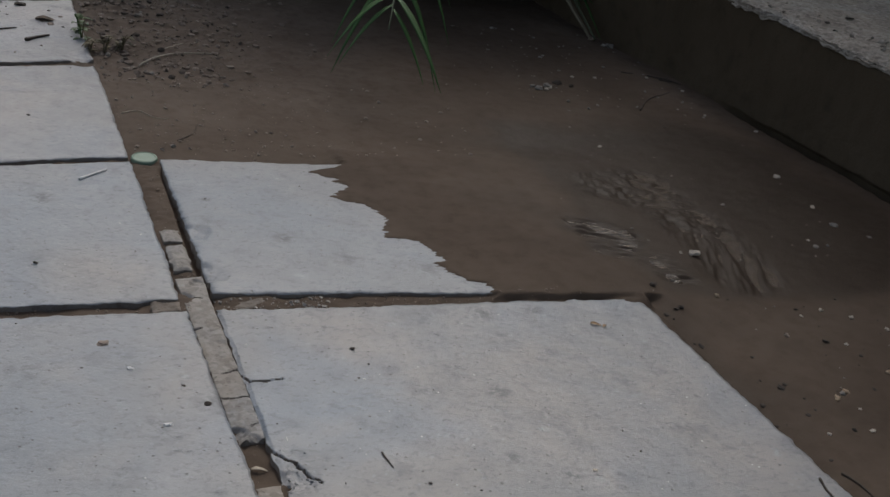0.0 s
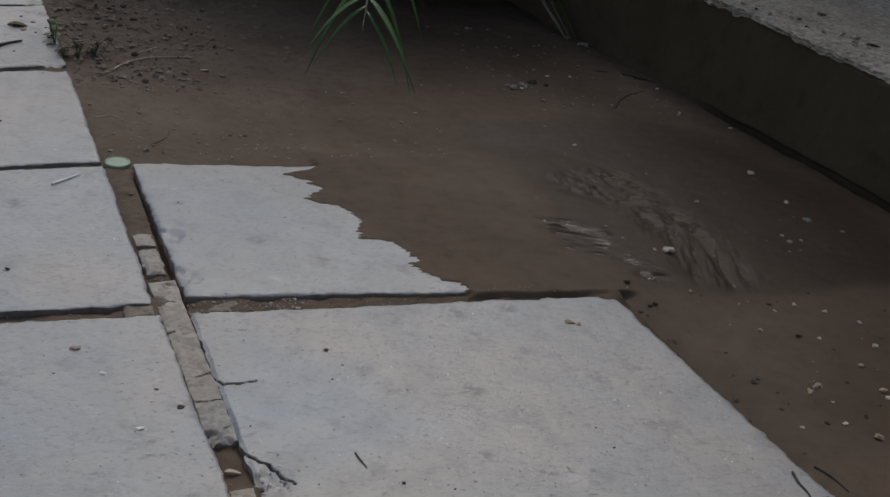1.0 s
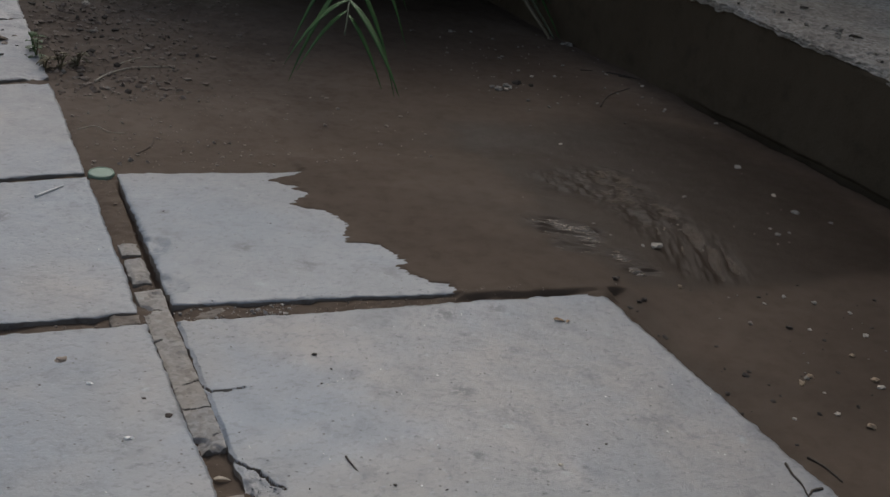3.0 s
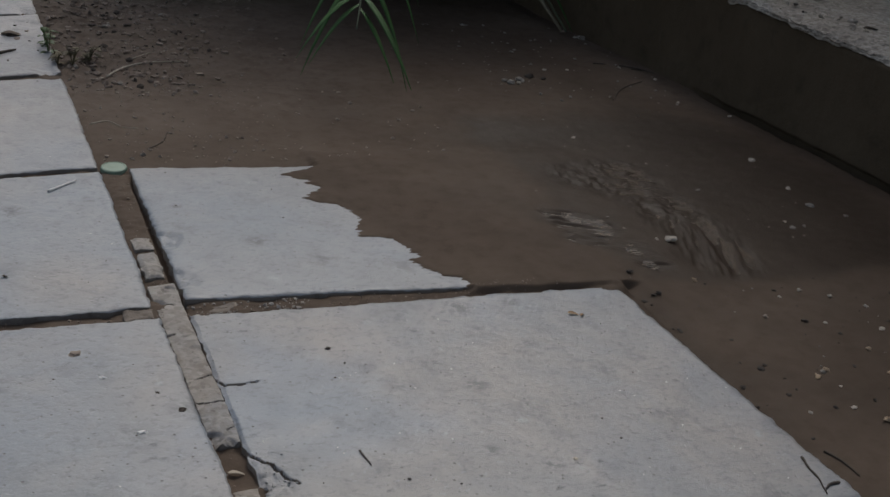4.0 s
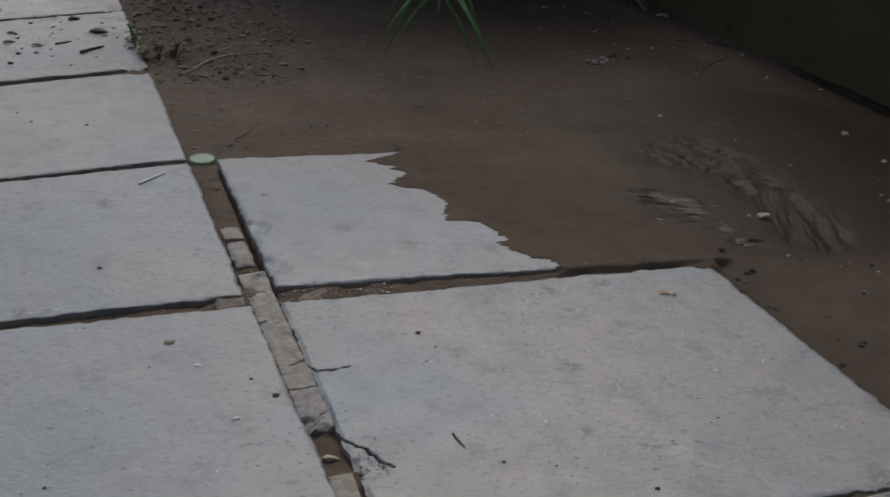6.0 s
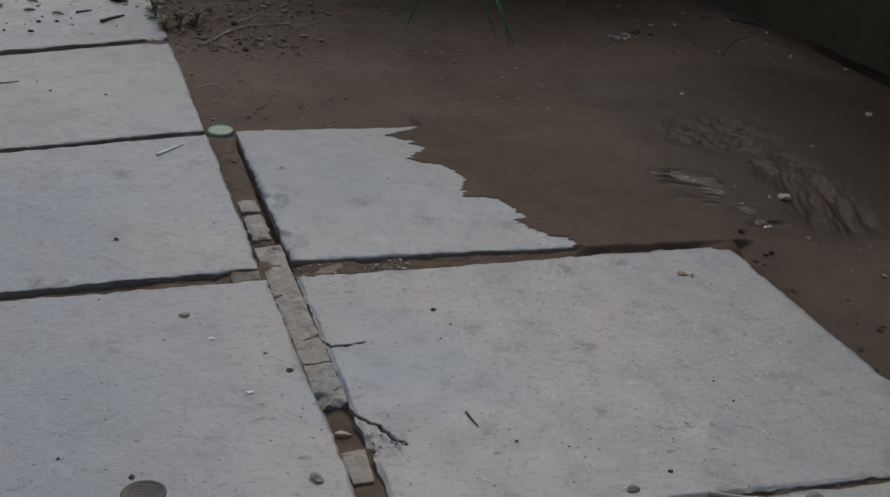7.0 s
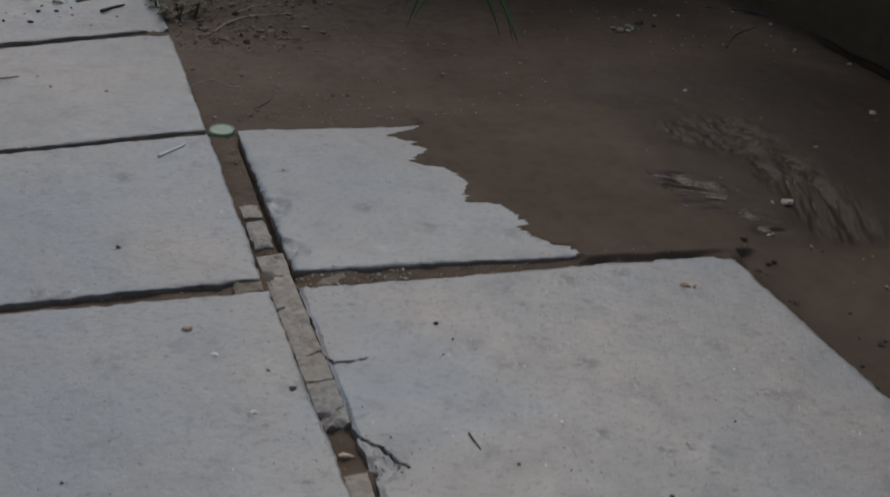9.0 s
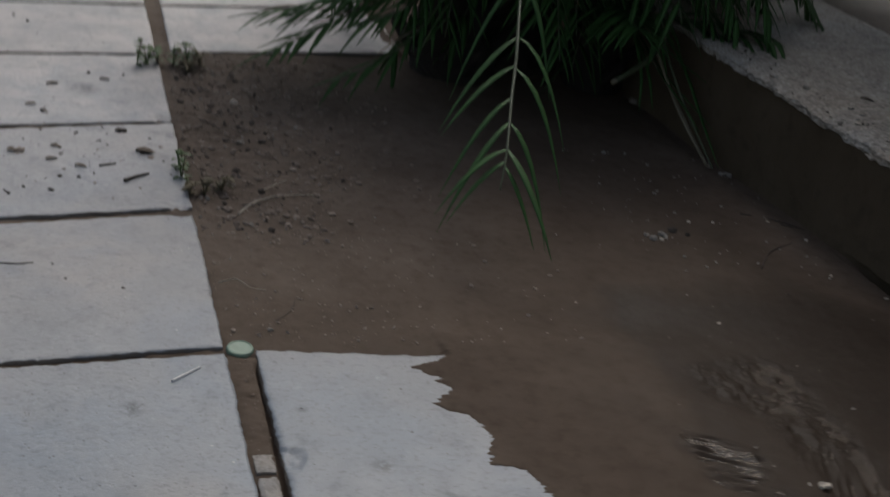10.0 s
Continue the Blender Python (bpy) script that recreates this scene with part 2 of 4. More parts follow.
def value_noise(x, y, seed):
    x, y = np.asarray(x, float), np.asarray(y, float)
    ix, iy = np.floor(x), np.floor(y)
    fx, fy = x - ix, y - iy
    fx, fy = fx * fx * (3 - 2 * fx), fy * fy * (3 - 2 * fy)
    a, b = lattice(ix, iy, seed), lattice(ix + 1, iy, seed)
    c, d = lattice(ix, iy + 1, seed), lattice(ix + 1, iy + 1, seed)
    return (a + (b - a) * fx) * (1 - fy) + (c + (d - c) * fx) * fy


def fbm(x, y, scale, octaves=3, seed=0):
    """Fractal noise of about -1 to 1; scale: bumps per metre."""
    total, weight = 0.0, 0.0
    for k in range(octaves):
        total = total + value_noise(np.asarray(x) * scale * 2**k + 17.3 * k, np.asarray(y) * scale * 2**k - 9.1 * k, seed + k) * 0.55**k
        weight += 0.55**k
    return total / weight


def step(a, b, x):
    f = np.clip((np.asarray(x, float) - a) / (b - a), 0, 1)
    return f * f * (3 - 2 * f)


def mesh_object(name, verts, faces, material, parent=None, label="", smooth=True):
    me = bpy.data.meshes.new(name)
    me.from_pydata([tuple(v) for v in verts], [], faces)
    me.materials.append(material)
    if smooth:
        me.polygons.foreach_set("use_smooth", [True] * len(me.polygons))
    me.update()
    ob = new(name, me)
    ob.parent = parent
    if label:
        ob["label"] = label
    return ob


def part(name, bm, material, parent=None, label="", smooth=True):
    """Links a bmesh as one mesh object, under a thing or a part."""
    me = bpy.data.meshes.new(name)
    bmesh.ops.recalc_face_normals(bm, faces=bm.faces)
    bm.to_mesh(me)
    bm.free()
    me.materials.append(material)
    if smooth:
        me.polygons.foreach_set("use_smooth", [True] * len(me.polygons))
    ob = new(name, me)
    ob.parent = parent
    if label:
        ob["label"] = label
    return ob


def grid_faces(nu, nv, first=0):
    """Quads of a grid of nu by nv points, row by row in v."""
    q = np.arange(nu * nv).reshape(nv, nu) + first
    return np.stack([q[:-1, :-1], q[:-1, 1:], q[1:, 1:], q[1:, :-1]], -1).reshape(-1, 4).tolist()


def thing(name, place, label, category, group="", kind=""):
    ob = new(name)
    ob.location = place
    ob.empty_display_size = 0.02
    return tagged(ob, label, category, group, kind)


# ---- the plan: joint lines, bed and wall ----
def left_edge(y):
    """The right-hand edge of the slabs along the bed."""
    return -0.023 - 0.016 * np.clip(y, 0, 4)


def wall_face(y):
    return 0.905 - 0.09 * np.asarray(y, float)


def wall_top(y):
    return 0.142 + 0.02 * np.asarray(y, float)


SPILL_Y = (0.0, 0.012, 0.026, 0.032, 0.055, 0.069, 0.074, 0.088, 0.097, 0.120, 0.126, 0.138, 0.142, 0.149, 0.178, 0.206, 0.223, 0.247, 0.271, 0.291, 0.300, 0.312, 0.322)
SPILL_X = (0.258, 0.252, 0.255, 0.235, 0.224, 0.217, 0.231, 0.225, 0.223, 0.208, 0.184, 0.194, 0.185, 0.191, 0.201, 0.180, 0.160, 0.183, 0.172, 0.153, 0.184, 0.196, 0.199)


def from_line(x, y, line):
    """How far points lie from a chain of straight pieces."""
    best = np.full(np.shape(x), 9.0)
    for (ax, ay), (bx, by) in zip(line, line[1:]):
        t = np.clip(((x - ax) * (bx - ax) + (y - ay) * (by - ay)) / ((bx - ax) ** 2 + (by - ay) ** 2), 0, 1)
        best = np.minimum(best, np.hypot(x - ax - t * (bx - ax), y - ay - t * (by - ay)))
    return best


SMEAR = ((0.500, 0.262), (0.555, 0.278), (0.540, 0.210), (0.548, 0.150), (0.556, 0.100), (0.535, 0.035))
GLINTS = ((0.402, 0.142), (0.440, 0.128), (0.415, 0.098))
GLINTS_NEAR = ((0.452, 0.066), (0.458, 0.030))


def wet_marks(x, y):
    """Where the mud is smeared into wet plates, and where small ripples stand."""
    smear = 1 - step(0.022, 0.056, from_line(x, y, SMEAR) + 0.012 * fbm(x, y, 26, 3, 31))
    ripple = 1 - step(0.012, 0.034, np.minimum(from_line(x, y, GLINTS), from_line(x, y, GLINTS_NEAR) + 0.010) + 0.008 * fbm(x, y, 40, 3, 32))
    return smear, ripple


def ground_height(x, y, marked=True):
    """Height and wetness of the earth: bedding under the slabs, the muddy bed, the spill over one slab and the puddle."""
    far_edge = 1.262 + 0.24 * (x + 0.03)
    in_bed = step(-0.004, 0.004, x - left_edge(y)) * step(0.318, 0.326, y) * (1 - step(-0.006, 0.004, y - far_edge) * (1 - step(0.42, 0.47, x)))
    in_bed = np.maximum(in_bed, step(0.396, 0.404, x))
    bedding = -0.0046 + 0.0025 * fbm(x, y, 45, 3, 5) + 0.0012 * fbm(x, y, 160, 2, 6)
    bedding = bedding - 0.0024 * (1 - step(-0.04, -0.025, x)) * step(-0.03, 0.0, y + 0.012) * (1 - step(0.02, 0.03, y))
    bedding = bedding + 0.0006 * step(-0.012, -0.006, y) * (1 - step(0.018, 0.024, y)) * (1 - step(0.30, 0.37, x))
    bedding = bedding + 0.0060 * step(0.35, 0.385, x) * step(-0.03, -0.012, y)
    bedding = bedding + 0.0025 * step(-0.37, -0.36, y) * (1 - step(-0.32, -0.31, y)) * step(0.0, 0.01, x)
    # soil in the long joint, with a hollow
    strip = step(-0.03, -0.02, x) * (1 - step(0.0, 0.008, x))
    bedding = bedding + strip * (0.0006 + 0.002 * step(0.15, 0.2, y) - 0.0024 * step(-0.245, -0.235, y) * (1 - step(-0.19, -0.17, y)))
    bedding = bedding - 0.012 * step(-0.0038, -0.0012, x) * (1 - step(0.001, 0.003, x)) * step(0.0, 0.02, y) * (1 - step(0.285, 0.305, y))
    # the bed
    dry = (1 - step(0.18, 0.42, x)) * step(0.42, 0.75, y)
    wet = step(0.41, 0.45, x + 0.012 * fbm(x, y, 25, 2, 9)) * step(-0.03, 0.025, y + 0.014 * fbm(x, y, 14, 3, 3)) * (1 - 0.55 * step(0.38, 0.62, y))
    bed = -0.005 + 0.0035 * fbm(x, y, 7, 3, 11) + 0.0009 * fbm(x, y, 40, 3, 12) + 0.0003 * fbm(x, y, 190, 2, 13)
    bed = bed + dry * (0.0045 * np.abs(fbm(x, y, 38, 4, 14)) + 0.0045 * np.maximum(fbm(x, y, 85, 3, 15), 0) ** 1.3)
    level = -0.0045 + 0.0025 * (1 - step(0.40, 0.62, x)) * (1 - step(0.02, 0.08, y)) + 0.0010 * fbm(x, y, 22, 3, 21) + 0.0002 * fbm(x, y, 140, 2, 22)
    flat = np.maximum(step(0.39, 0.54, x) * (1 - step(0.42, 0.62, y)), 0)
    bed = bed * (1 - flat) + level * flat - 0.0008 * wet * flat
    # smeared mud that holds water: plates far off, long drag marks before them, ripples beside
    smear, ripple = wet_marks(x, y)
    along, across = (x - 0.5) * 0.41 + y * 0.91, (x - 0.5) * 0.91 - y * 0.41
    plates = fbm(x, y, 66, 3, 33) * 0.8 + 0.35 * fbm(x, y, 120, 2, 34)
    drags = fbm(along * 0.30, across * 1.9, 52, 3, 35)
    near = 1 - step(0.10, 0.17, y)
    marks = plates * (1 - near) + drags * near
    waves = fbm(along * 3.2, across * 0.55, 62, 2, 36)
    # a groove where the mud has shrunk from the wall
    gap = wall_face(y) - x
    bed = bed - 0.022 * (1 - step(0.008, 0.014, gap + 0.004 * fbm(x, y, 30, 2, 41))) * (1 - step(0.48, 0.62, y)) - 0.004 * (1 - step(0.0, 0.04, gap)) * step(0.5, 0.7, y)
    z = bedding * (1 - in_bed) + bed * in_bed
    # mud that has run over the slab beside the bed
    jag = 0.004 * fbm(x, y, 70, 3, 51) + 0.007 * fbm(x * 0.5, y * 1.6, 130, 3, 52) + 0.004 * fbm(x * 0.45, y * 1.7, 250, 2, 54)
    over = x + 0.006 - np.interp(y, SPILL_Y, SPILL_X) + jag
    sheet = -0.0035 + 0.0048 * step(-0.004, 0.010, over) + 0.0012 * fbm(x, y, 28, 2, 53) * step(0.0, 0.03, over) + 0.0006 * step(0.0, 0.08, over)
    sheet = sheet - 0.0060 * step(0.400, 0.58, x)
    beside = step(0.404, 0.425, x)
    on_slab = (step(-0.002, 0.003, y - 0.0172 + 0.057 * x + 0.0015 * fbm(x, y, 60, 2, 55)) * (1 - beside) + step(-0.09, 0.03, y) * beside) * (1 - step(0.324, 0.40, y)) * step(0.12, 0.14, x) * (1 - step(0.52, 0.66, x))
    z = np.where(on_slab > 0.01, z * (1 - on_slab) + sheet * on_slab, z)
    if marked:
        z = z + smear * (-0.0012 + 0.0036 * marks) + ripple * step(0.385, 0.40, x) * (-0.0012 + 0.0046 * waves)
    hollow = np.maximum(smear, ripple)
    wetness = np.clip(0.35 + 0.5 * step(0.05, 0.5, x) + 0.25 * wet + 0.15 * fbm(x, y, 9, 3, 61) - 0.3 * dry - 0.4 * step(0.36, 0.6, y) - 0.12 * step(-0.02, 0.03, -y + 0.015 * fbm(x, y, 14, 3, 62)) * step(0.40, 0.44, x) + 0.16 * np.exp(-(((x - 0.68) / 0.15) ** 2) - ((y - 0.26) / 0.18) ** 2) - 0.38 * (1 - step(0.02, 0.15, gap)), 0.05, 1)
    wetness = np.clip(np.maximum(wetness, 0.85 * hollow) * (1 - 0.2 * on_slab * (1 - hollow)) + 0.12 * on_slab, 0, 1)
    return z, wetness


def spread(low, high, pitch, reach):
    """Positions: even between low and high, then ever wider out to reach."""
    inner = list(np.arange(low, high + pitch / 2, pitch))
    for sign, start in ((-1, inner[0]), (1, inner[-1])):
        gap, at, out = pitch, start, []
        while abs(at) < reach:
            gap *= 1.35
            at += sign * gap
            out.append(at)
        inner = out[::-1] + inner if sign < 0 else inner + out
    return np.array(inner)


def build_ground():
    xs, ys = spread(-0.07, 0.93, 0.003, 400), spread(-0.42, 1.42, 0.0035, 400)
    xs = np.unique(np.concatenate([xs, np.arange(0.1405, 0.275, 0.003), np.arange(0.3815, 0.60, 0.003)]).round(5))
    ys = np.unique(np.concatenate([ys, np.arange(-0.0105, 0.335, 0.0035) + 0.0017]).round(5))
    x, y = np.meshgrid(xs, ys)
    z, wetness = ground_height(x, y)
    me = bpy.data.meshes.new("ground")
    q = np.arange(x.size).reshape(x.shape)
    faces = np.stack([q[:-1, :-1], q[:-1, 1:], q[1:, 1:], q[1:, :-1]], -1).reshape(-1)
    me.vertices.add(x.size)
    me.vertices.foreach_set("co", np.stack([x, y, z], -1).reshape(-1))
    me.loops.add(faces.size)
    me.loops.foreach_set("vertex_index", faces)
    me.polygons.add(faces.size // 4)
    me.polygons.foreach_set("loop_start", np.arange(0, faces.size, 4))
    me.polygons.foreach_set("use_smooth", np.ones(faces.size // 4, bool))
    me.attributes.new("wetness", "FLOAT", "POINT").data.foreach_set("value", wetness.reshape(-1))
    me.materials.append(mud)
    me.update(calc_edges=True)
    me.validate()
    return tagged(new("ground", me), "damp brown mud and earth with clods", "ground", kind="structure")


ground = build_ground()


def earth(x, y):
    return float(ground_height(np.array([x]), np.array([y]))[0][0])


def build_water(name, low, high, rippled, material, label):
    nu, nv = 90, 110
    middle = (0.548, 0.15) if rippled == 0 else (0.42, 0.12)
    level = float(ground_height(np.array([middle[0]]), np.array([middle[1]]), False)[0][0]) - (0.0019, 0.0008)[rippled]
    x, y = np.meshgrid(np.linspace(low[0], high[0], nu), np.linspace(low[1], high[1], nv))
    reach = wet_marks(x, y)[rippled]
    z = level - 0.009 * (1 - step(0.15, 0.7, reach)) + 0.0002 * fbm(x, y, 60, 2, 71)
    ob = mesh_object(name, np.stack([x, y, z], -1).reshape(-1, 3), grid_faces(nu, nv), material)
    ob.visible_shadow = False
    return tagged(ob, label, "puddle", kind="structure")


build_water("water", (0.455, -0.01), (0.64, 0.34), 0, calm_water, "thin brown water lying in smeared mud")
build_water("water", (0.37, 0.0), (0.4545, 0.19), 1, rippled_water, "shallow glinting water rippled over the mud")


# ---- retaining wall with a broad ledge ----
def build_wall():
    wall = thing("wall_east", (0, 0, 0), "low dark rendered wall with a broad pale concrete ledge", "wall", kind="structure")
    ys = np.concatenate([np.linspace(-1.6, 0.1, 60), np.arange(0.105, 1.3, 0.0026), np.linspace(1.41, 4.5, 90)])
    zs = np.concatenate([np.linspace(-0.08, 0.2, 9)[:-1], np.linspace(0.2, 0.48, 24)[:-1], np.linspace(0.48, 1.0, 16)])
    y, s = np.meshgrid(ys, zs)
    height = -0.06 + (s + 0.08) / 1.08 * (wall_top(y) - 0.014 + 0.06)
    x = wall_face(y) + 0.0025 * fbm(y, height, 14, 3, 81) + 0.0010 * fbm(y, height, 90, 2, 82)
    x = x + 0.010 * (1 - step(-0.007, 0.000, height + 0.004 * fbm(y, y * 0, 20, 3, 83))) * (1 - step(0.5, 0.62, y))
    face = np.stack([x, y, height], -1).reshape(-1, 3)
    faces = grid_faces(len(ys), len(zs))
    back = np.stack([wall_face(ys) + 0.45, ys, np.full(len(ys), -0.06)], -1)
    back_top = np.stack([wall_face(ys) + 0.45, ys, wall_top(ys) - 0.014], -1)
    verts = np.concatenate([face, back_top, back])
    n, m = len(ys), face.shape[0]
    for k in range(n - 1):
        faces.append([m - n + k, m - n + k + 1, m + k + 1, m + k])
        faces.append([m + k, m + k + 1, m + n + k + 1, m + n + k])
    mesh_object("body", verts, faces, wall_render, wall, "dark damp render")
    # ledge: from its inner side over the top, round the broken lip and down
    ramp = np.concatenate([np.linspace(0.47, 0.06, 50), np.linspace(0.055, 0.0, 20)])
    drop = np.linspace(0.0, 1.0, 14)[1:]
    rows = []
    bite = 0.014 * np.maximum(fbm(ys, ys * 0 + 3.0, 16, 3, 91), 0) + 0.006 * fbm(ys, ys * 0 + 5.0, 70, 3, 92)
    deep = 0.008 + 0.006 * fbm(ys, ys * 0 + 8.0, 22, 3, 93) + 0.003 * fbm(ys, ys * 0 + 9.0, 95, 3, 99)
    for r in ramp:
        rough = fbm(ys, ys * 0 + r, 60, 3, 94)
        z = wall_top(ys) + 0.0022 * fbm(ys, ys * 0 + r, 12, 3, 95) + 0.0008 * rough - 0.0055 * step(0.09, 0.0, r) * np.abs(fbm(ys, ys * 0 + r, 130, 2, 100)) - 0.004 * step(0.16, 0.02, r) * np.maximum(fbm(ys, ys * 0 + r, 45, 3, 102), 0) - 0.006 * step(0.03, 0.0, r) * (0.4 + 1.1 * np.abs(fbm(ys, ys * 0 + r, 60, 3, 96)))
        rows.append(np.stack([wall_face(ys) - 0.004 + bite * step(0.10, 0.0, r) + r, ys, z], -1))
    for d in drop:
        z = wall_top(ys) - 0.006 - d * np.maximum(deep, 0.006)
        x = wall_face(ys) - 0.004 + bite * (1 - d * 0.6) + 0.0045 * fbm(ys, ys * 0 + d * 0.03, 85, 3, 97) + 0.002 * fbm(ys, ys * 0 + d * 0.03, 230, 2, 98)
        rows.append(np.stack([np.minimum(x, wall_face(ys) + 0.012), ys, z], -1))
    rows.append(np.stack([wall_face(ys) + 0.02, ys, rows[-1][:, 2] - 0.001], -1))
    inner = np.stack([wall_face(ys) + 0.47, ys, wall_top(ys) - 0.06], -1)
    rows.insert(0, inner)
    mesh_object("ledge", np.concatenate(rows), grid_faces(n, len(rows)), ledge_concrete, wall, "pale weathered concrete with a crumbling edge")
    # soil behind the ledge
    nx, ny = 40, 120
    x, y = np.meshgrid(np.linspace(0.0, 3.0, nx) ** 1.3, np.linspace(-1.6, 4.5, ny))
    z = wall_top(y) - 0.03 + 0.012 * fbm(x, y, 9, 3, 101)
    bed = mesh_object("planting_soil", np.stack([wall_face(y) + 0.465 + x, y, z], -1).reshape(-1, 3), grid_faces(nx, ny), mud)
    bed.data.attributes.new("wetness", "FLOAT", "POINT").data.foreach_set("value", np.full(nx * ny, 0.9))
    tagged(bed, "dark soil of the raised bed behind the ledge", "soil", kind="structure")


build_wall()


# ---- palm shrub ----
def bezier(points, n):
    """A smooth curve through a few points (Catmull-Rom)."""
    p = [Vector(points[0]) * 2 - Vector(points[1])] + [Vector(v) for v in points] + [Vector(points[-1]) * 2 - Vector(points[-2])]
    out, spans = [], len(points) - 1
    for k in range(n):
        f = k / (n - 1) * spans
        i = min(int(f), spans - 1)
        t = f - i
        a, b, c, d = p[i : i + 4]
        out.append(0.5 * ((2 * b) + (c - a) * t + (2 * a - 5 * b + 4 * c - d) * t * t + (3 * b - a - 3 * c + d) * t**3))
    return out


def tube(bm, path, radii, sides=6):
    rings = []
    for k, p in enumerate(path):
        ahead = (path[min(k + 1, len(path) - 1)] - path[max(k - 1, 0)]).normalized()
        side = ahead.cross(Vector((0.13, 0.21, 0.97))).normalized()
        up = side.cross(ahead)
        r = radii[k] if isinstance(radii, (list, tuple)) else radii
        rings.append([bm.verts.new(p + (side * math.cos(a) + up * math.sin(a)) * r) for a in (2 * math.pi * j / sides for j in range(sides))])
    for a, b in zip(rings, rings[1:]):
        for j in range(sides):
            bm.faces.new((a[j], a[(j + 1) % sides], b[(j + 1) % sides], b[j]))
    bm.faces.new(rings[0][::-1])
    bm.faces.new(rings[-1])


def blade(bm, root, way, length, width, droop, fold=0.35, n=7):
    """A narrow leaf, folded along its midrib, thick enough to see on edge, drooping to a point."""
    way = way.normalized()
    side = way.cross(Vector((0, 0, 1)))
    side = side.normalized() if side.length > 1e-3 else Vector((1, 0, 0))
    rows = []
    for k in range(n):
        f = k / (n - 1)
        p = root + way * length * f + Vector((0, 0, -droop * length * f * f))
        w = width * (0.35 + 0.65 * min(1, f * 4)) * (1 - f**2.2) + 0.0003
        lift = Vector((0, 0, w * fold))
        rows.append([bm.verts.new(v) for v in (p - side * w + lift, p, p + side * w + lift, p - Vector((0, 0, 0.0005)))])
    for a, b in zip(rows, rows[1:]):
        for i, j in ((0, 1), (1, 2), (2, 3), (3, 0)):
            bm.faces.new((a[i], a[j], b[j], b[i]))
    bm.faces.new(rows[0])
    bm.faces.new(rows[-1][::-1])


def frond(palm, points, pairs, length, width=0.0045, first=0.25, apart=0.75, droop=0.35, split=False, material=None, seed=0, gaps=0.08):
    """A feather leaf: a tapering rachis with paired leaflets; split: every leaflet is a part of its own."""
    rnd = random.Random(seed)
    path = bezier(points, 40)
    bm = bmesh.new()
    tube(bm, path, [0.0034 * (1 - 0.72 * k / 39) for k in range(40)], 6)
    stem = part("frond", bm, rachis_green, palm)
    joined = bmesh.new()
    for k in range(pairs):
        f = first + (1 - first) * (k + 0.5) / pairs
        i = min(int(f * 39), 38)
        root, ahead = path[i], (path[i + 1] - path[i]).normalized()
        side = ahead.cross(Vector((0, 0, 1)))
        side = side.normalized() if side.length > 0.05 else Vector((1, 0, 0))
        for sign in (-1, 1):
            if rnd.random() < gaps:
                continue
            swing = apart * rnd.uniform(0.75, 1.2)
            way = ahead * math.cos(swing) + side * sign * math.sin(swing) + Vector((0, 0, rnd.uniform(-0.1, 0.18)))
            size = length * (1 - 0.6 * f) * rnd.uniform(0.6, 1.2)
            shift = root + ahead * rnd.uniform(-0.004, 0.004)
            dry = rnd.random() < 0.03
            if split:
                bm = bmesh.new()
                blade(bm, shift, way, size, width * rnd.uniform(0.8, 1.15), droop * rnd.uniform(0.5, 1.4))
                part("leaflet", bm, leaf_dry if dry else (material or leaf_green), stem)
            else:
                blade(joined, shift, way, size, width * rnd.uniform(0.8, 1.15), droop * rnd.uniform(0.5, 1.4))
    if split:
        joined.free()
    else:
        part("foliage", joined, material or leaf_green, stem)["kind"] = "stuff"
    return stem


def strap_leaf(stem, points, width, material):
    """A long narrow leaflet, folded along its midrib, that follows a curve and runs out to a point."""
    path, rows, bm = bezier(points, 16), [], bmesh.new()
    for k, p in enumerate(path):
        ahead = (path[min(k + 1, 15)] - path[max(k - 1, 0)]).normalized()
        over = ahead.cross(Vector((0, 0, 1))).normalized()
        w = width * (0.4 + 0.6 * min(1, k / 4)) * (1 - (k / 15) ** 2.4) + 0.0004
        up = over.cross(ahead) * w * 0.4
        rows.append([bm.verts.new(v) for v in (p - over * w + up, p, p + over * w + up, p - Vector((0, 0, 0.0006)))])
    for a, b in zip(rows, rows[1:]):
        for i, j in ((0, 1), (1, 2), (2, 3), (3, 0)):
            bm.faces.new((a[i], a[j], b[j], b[i]))
    bm.faces.new(rows[0])
    bm.faces.new(rows[-1][::-1])
    return part("leaflet", bm, material, stem)


def palm_stem(palm, foot, tall, thick):
    bm = bmesh.new()
    steps = int(tall / 0.022)
    path = [foot + Vector((0.006 * math.sin(k), 0.005 * math.cos(k * 1.7), 0.022 * k)) for k in range(steps)]
    tube(bm, path, [thick - 0.001 * k + 0.006 * (k % 2) for k in range(steps)], 18)
    part("trunk", bm, trunk_fibre, palm, "dark fibrous stump")
    for k in range(int(tall / 0.016)):
        a, h = k * 2.4, 0.02 + 0.013 * k
        root = foot + Vector((math.cos(a) * thick * 0.95, math.sin(a) * thick * 0.95, h))
        way = Vector((math.cos(a) * 0.05, math.sin(a) * 0.05, 0.045))
        bm = bmesh.new()
        tube(bm, [root, root + way * 0.6, root + way * 1.1], [0.013, 0.010, 0.007], 6)
        part("leaf_base", bm, trunk_fibre, palm)


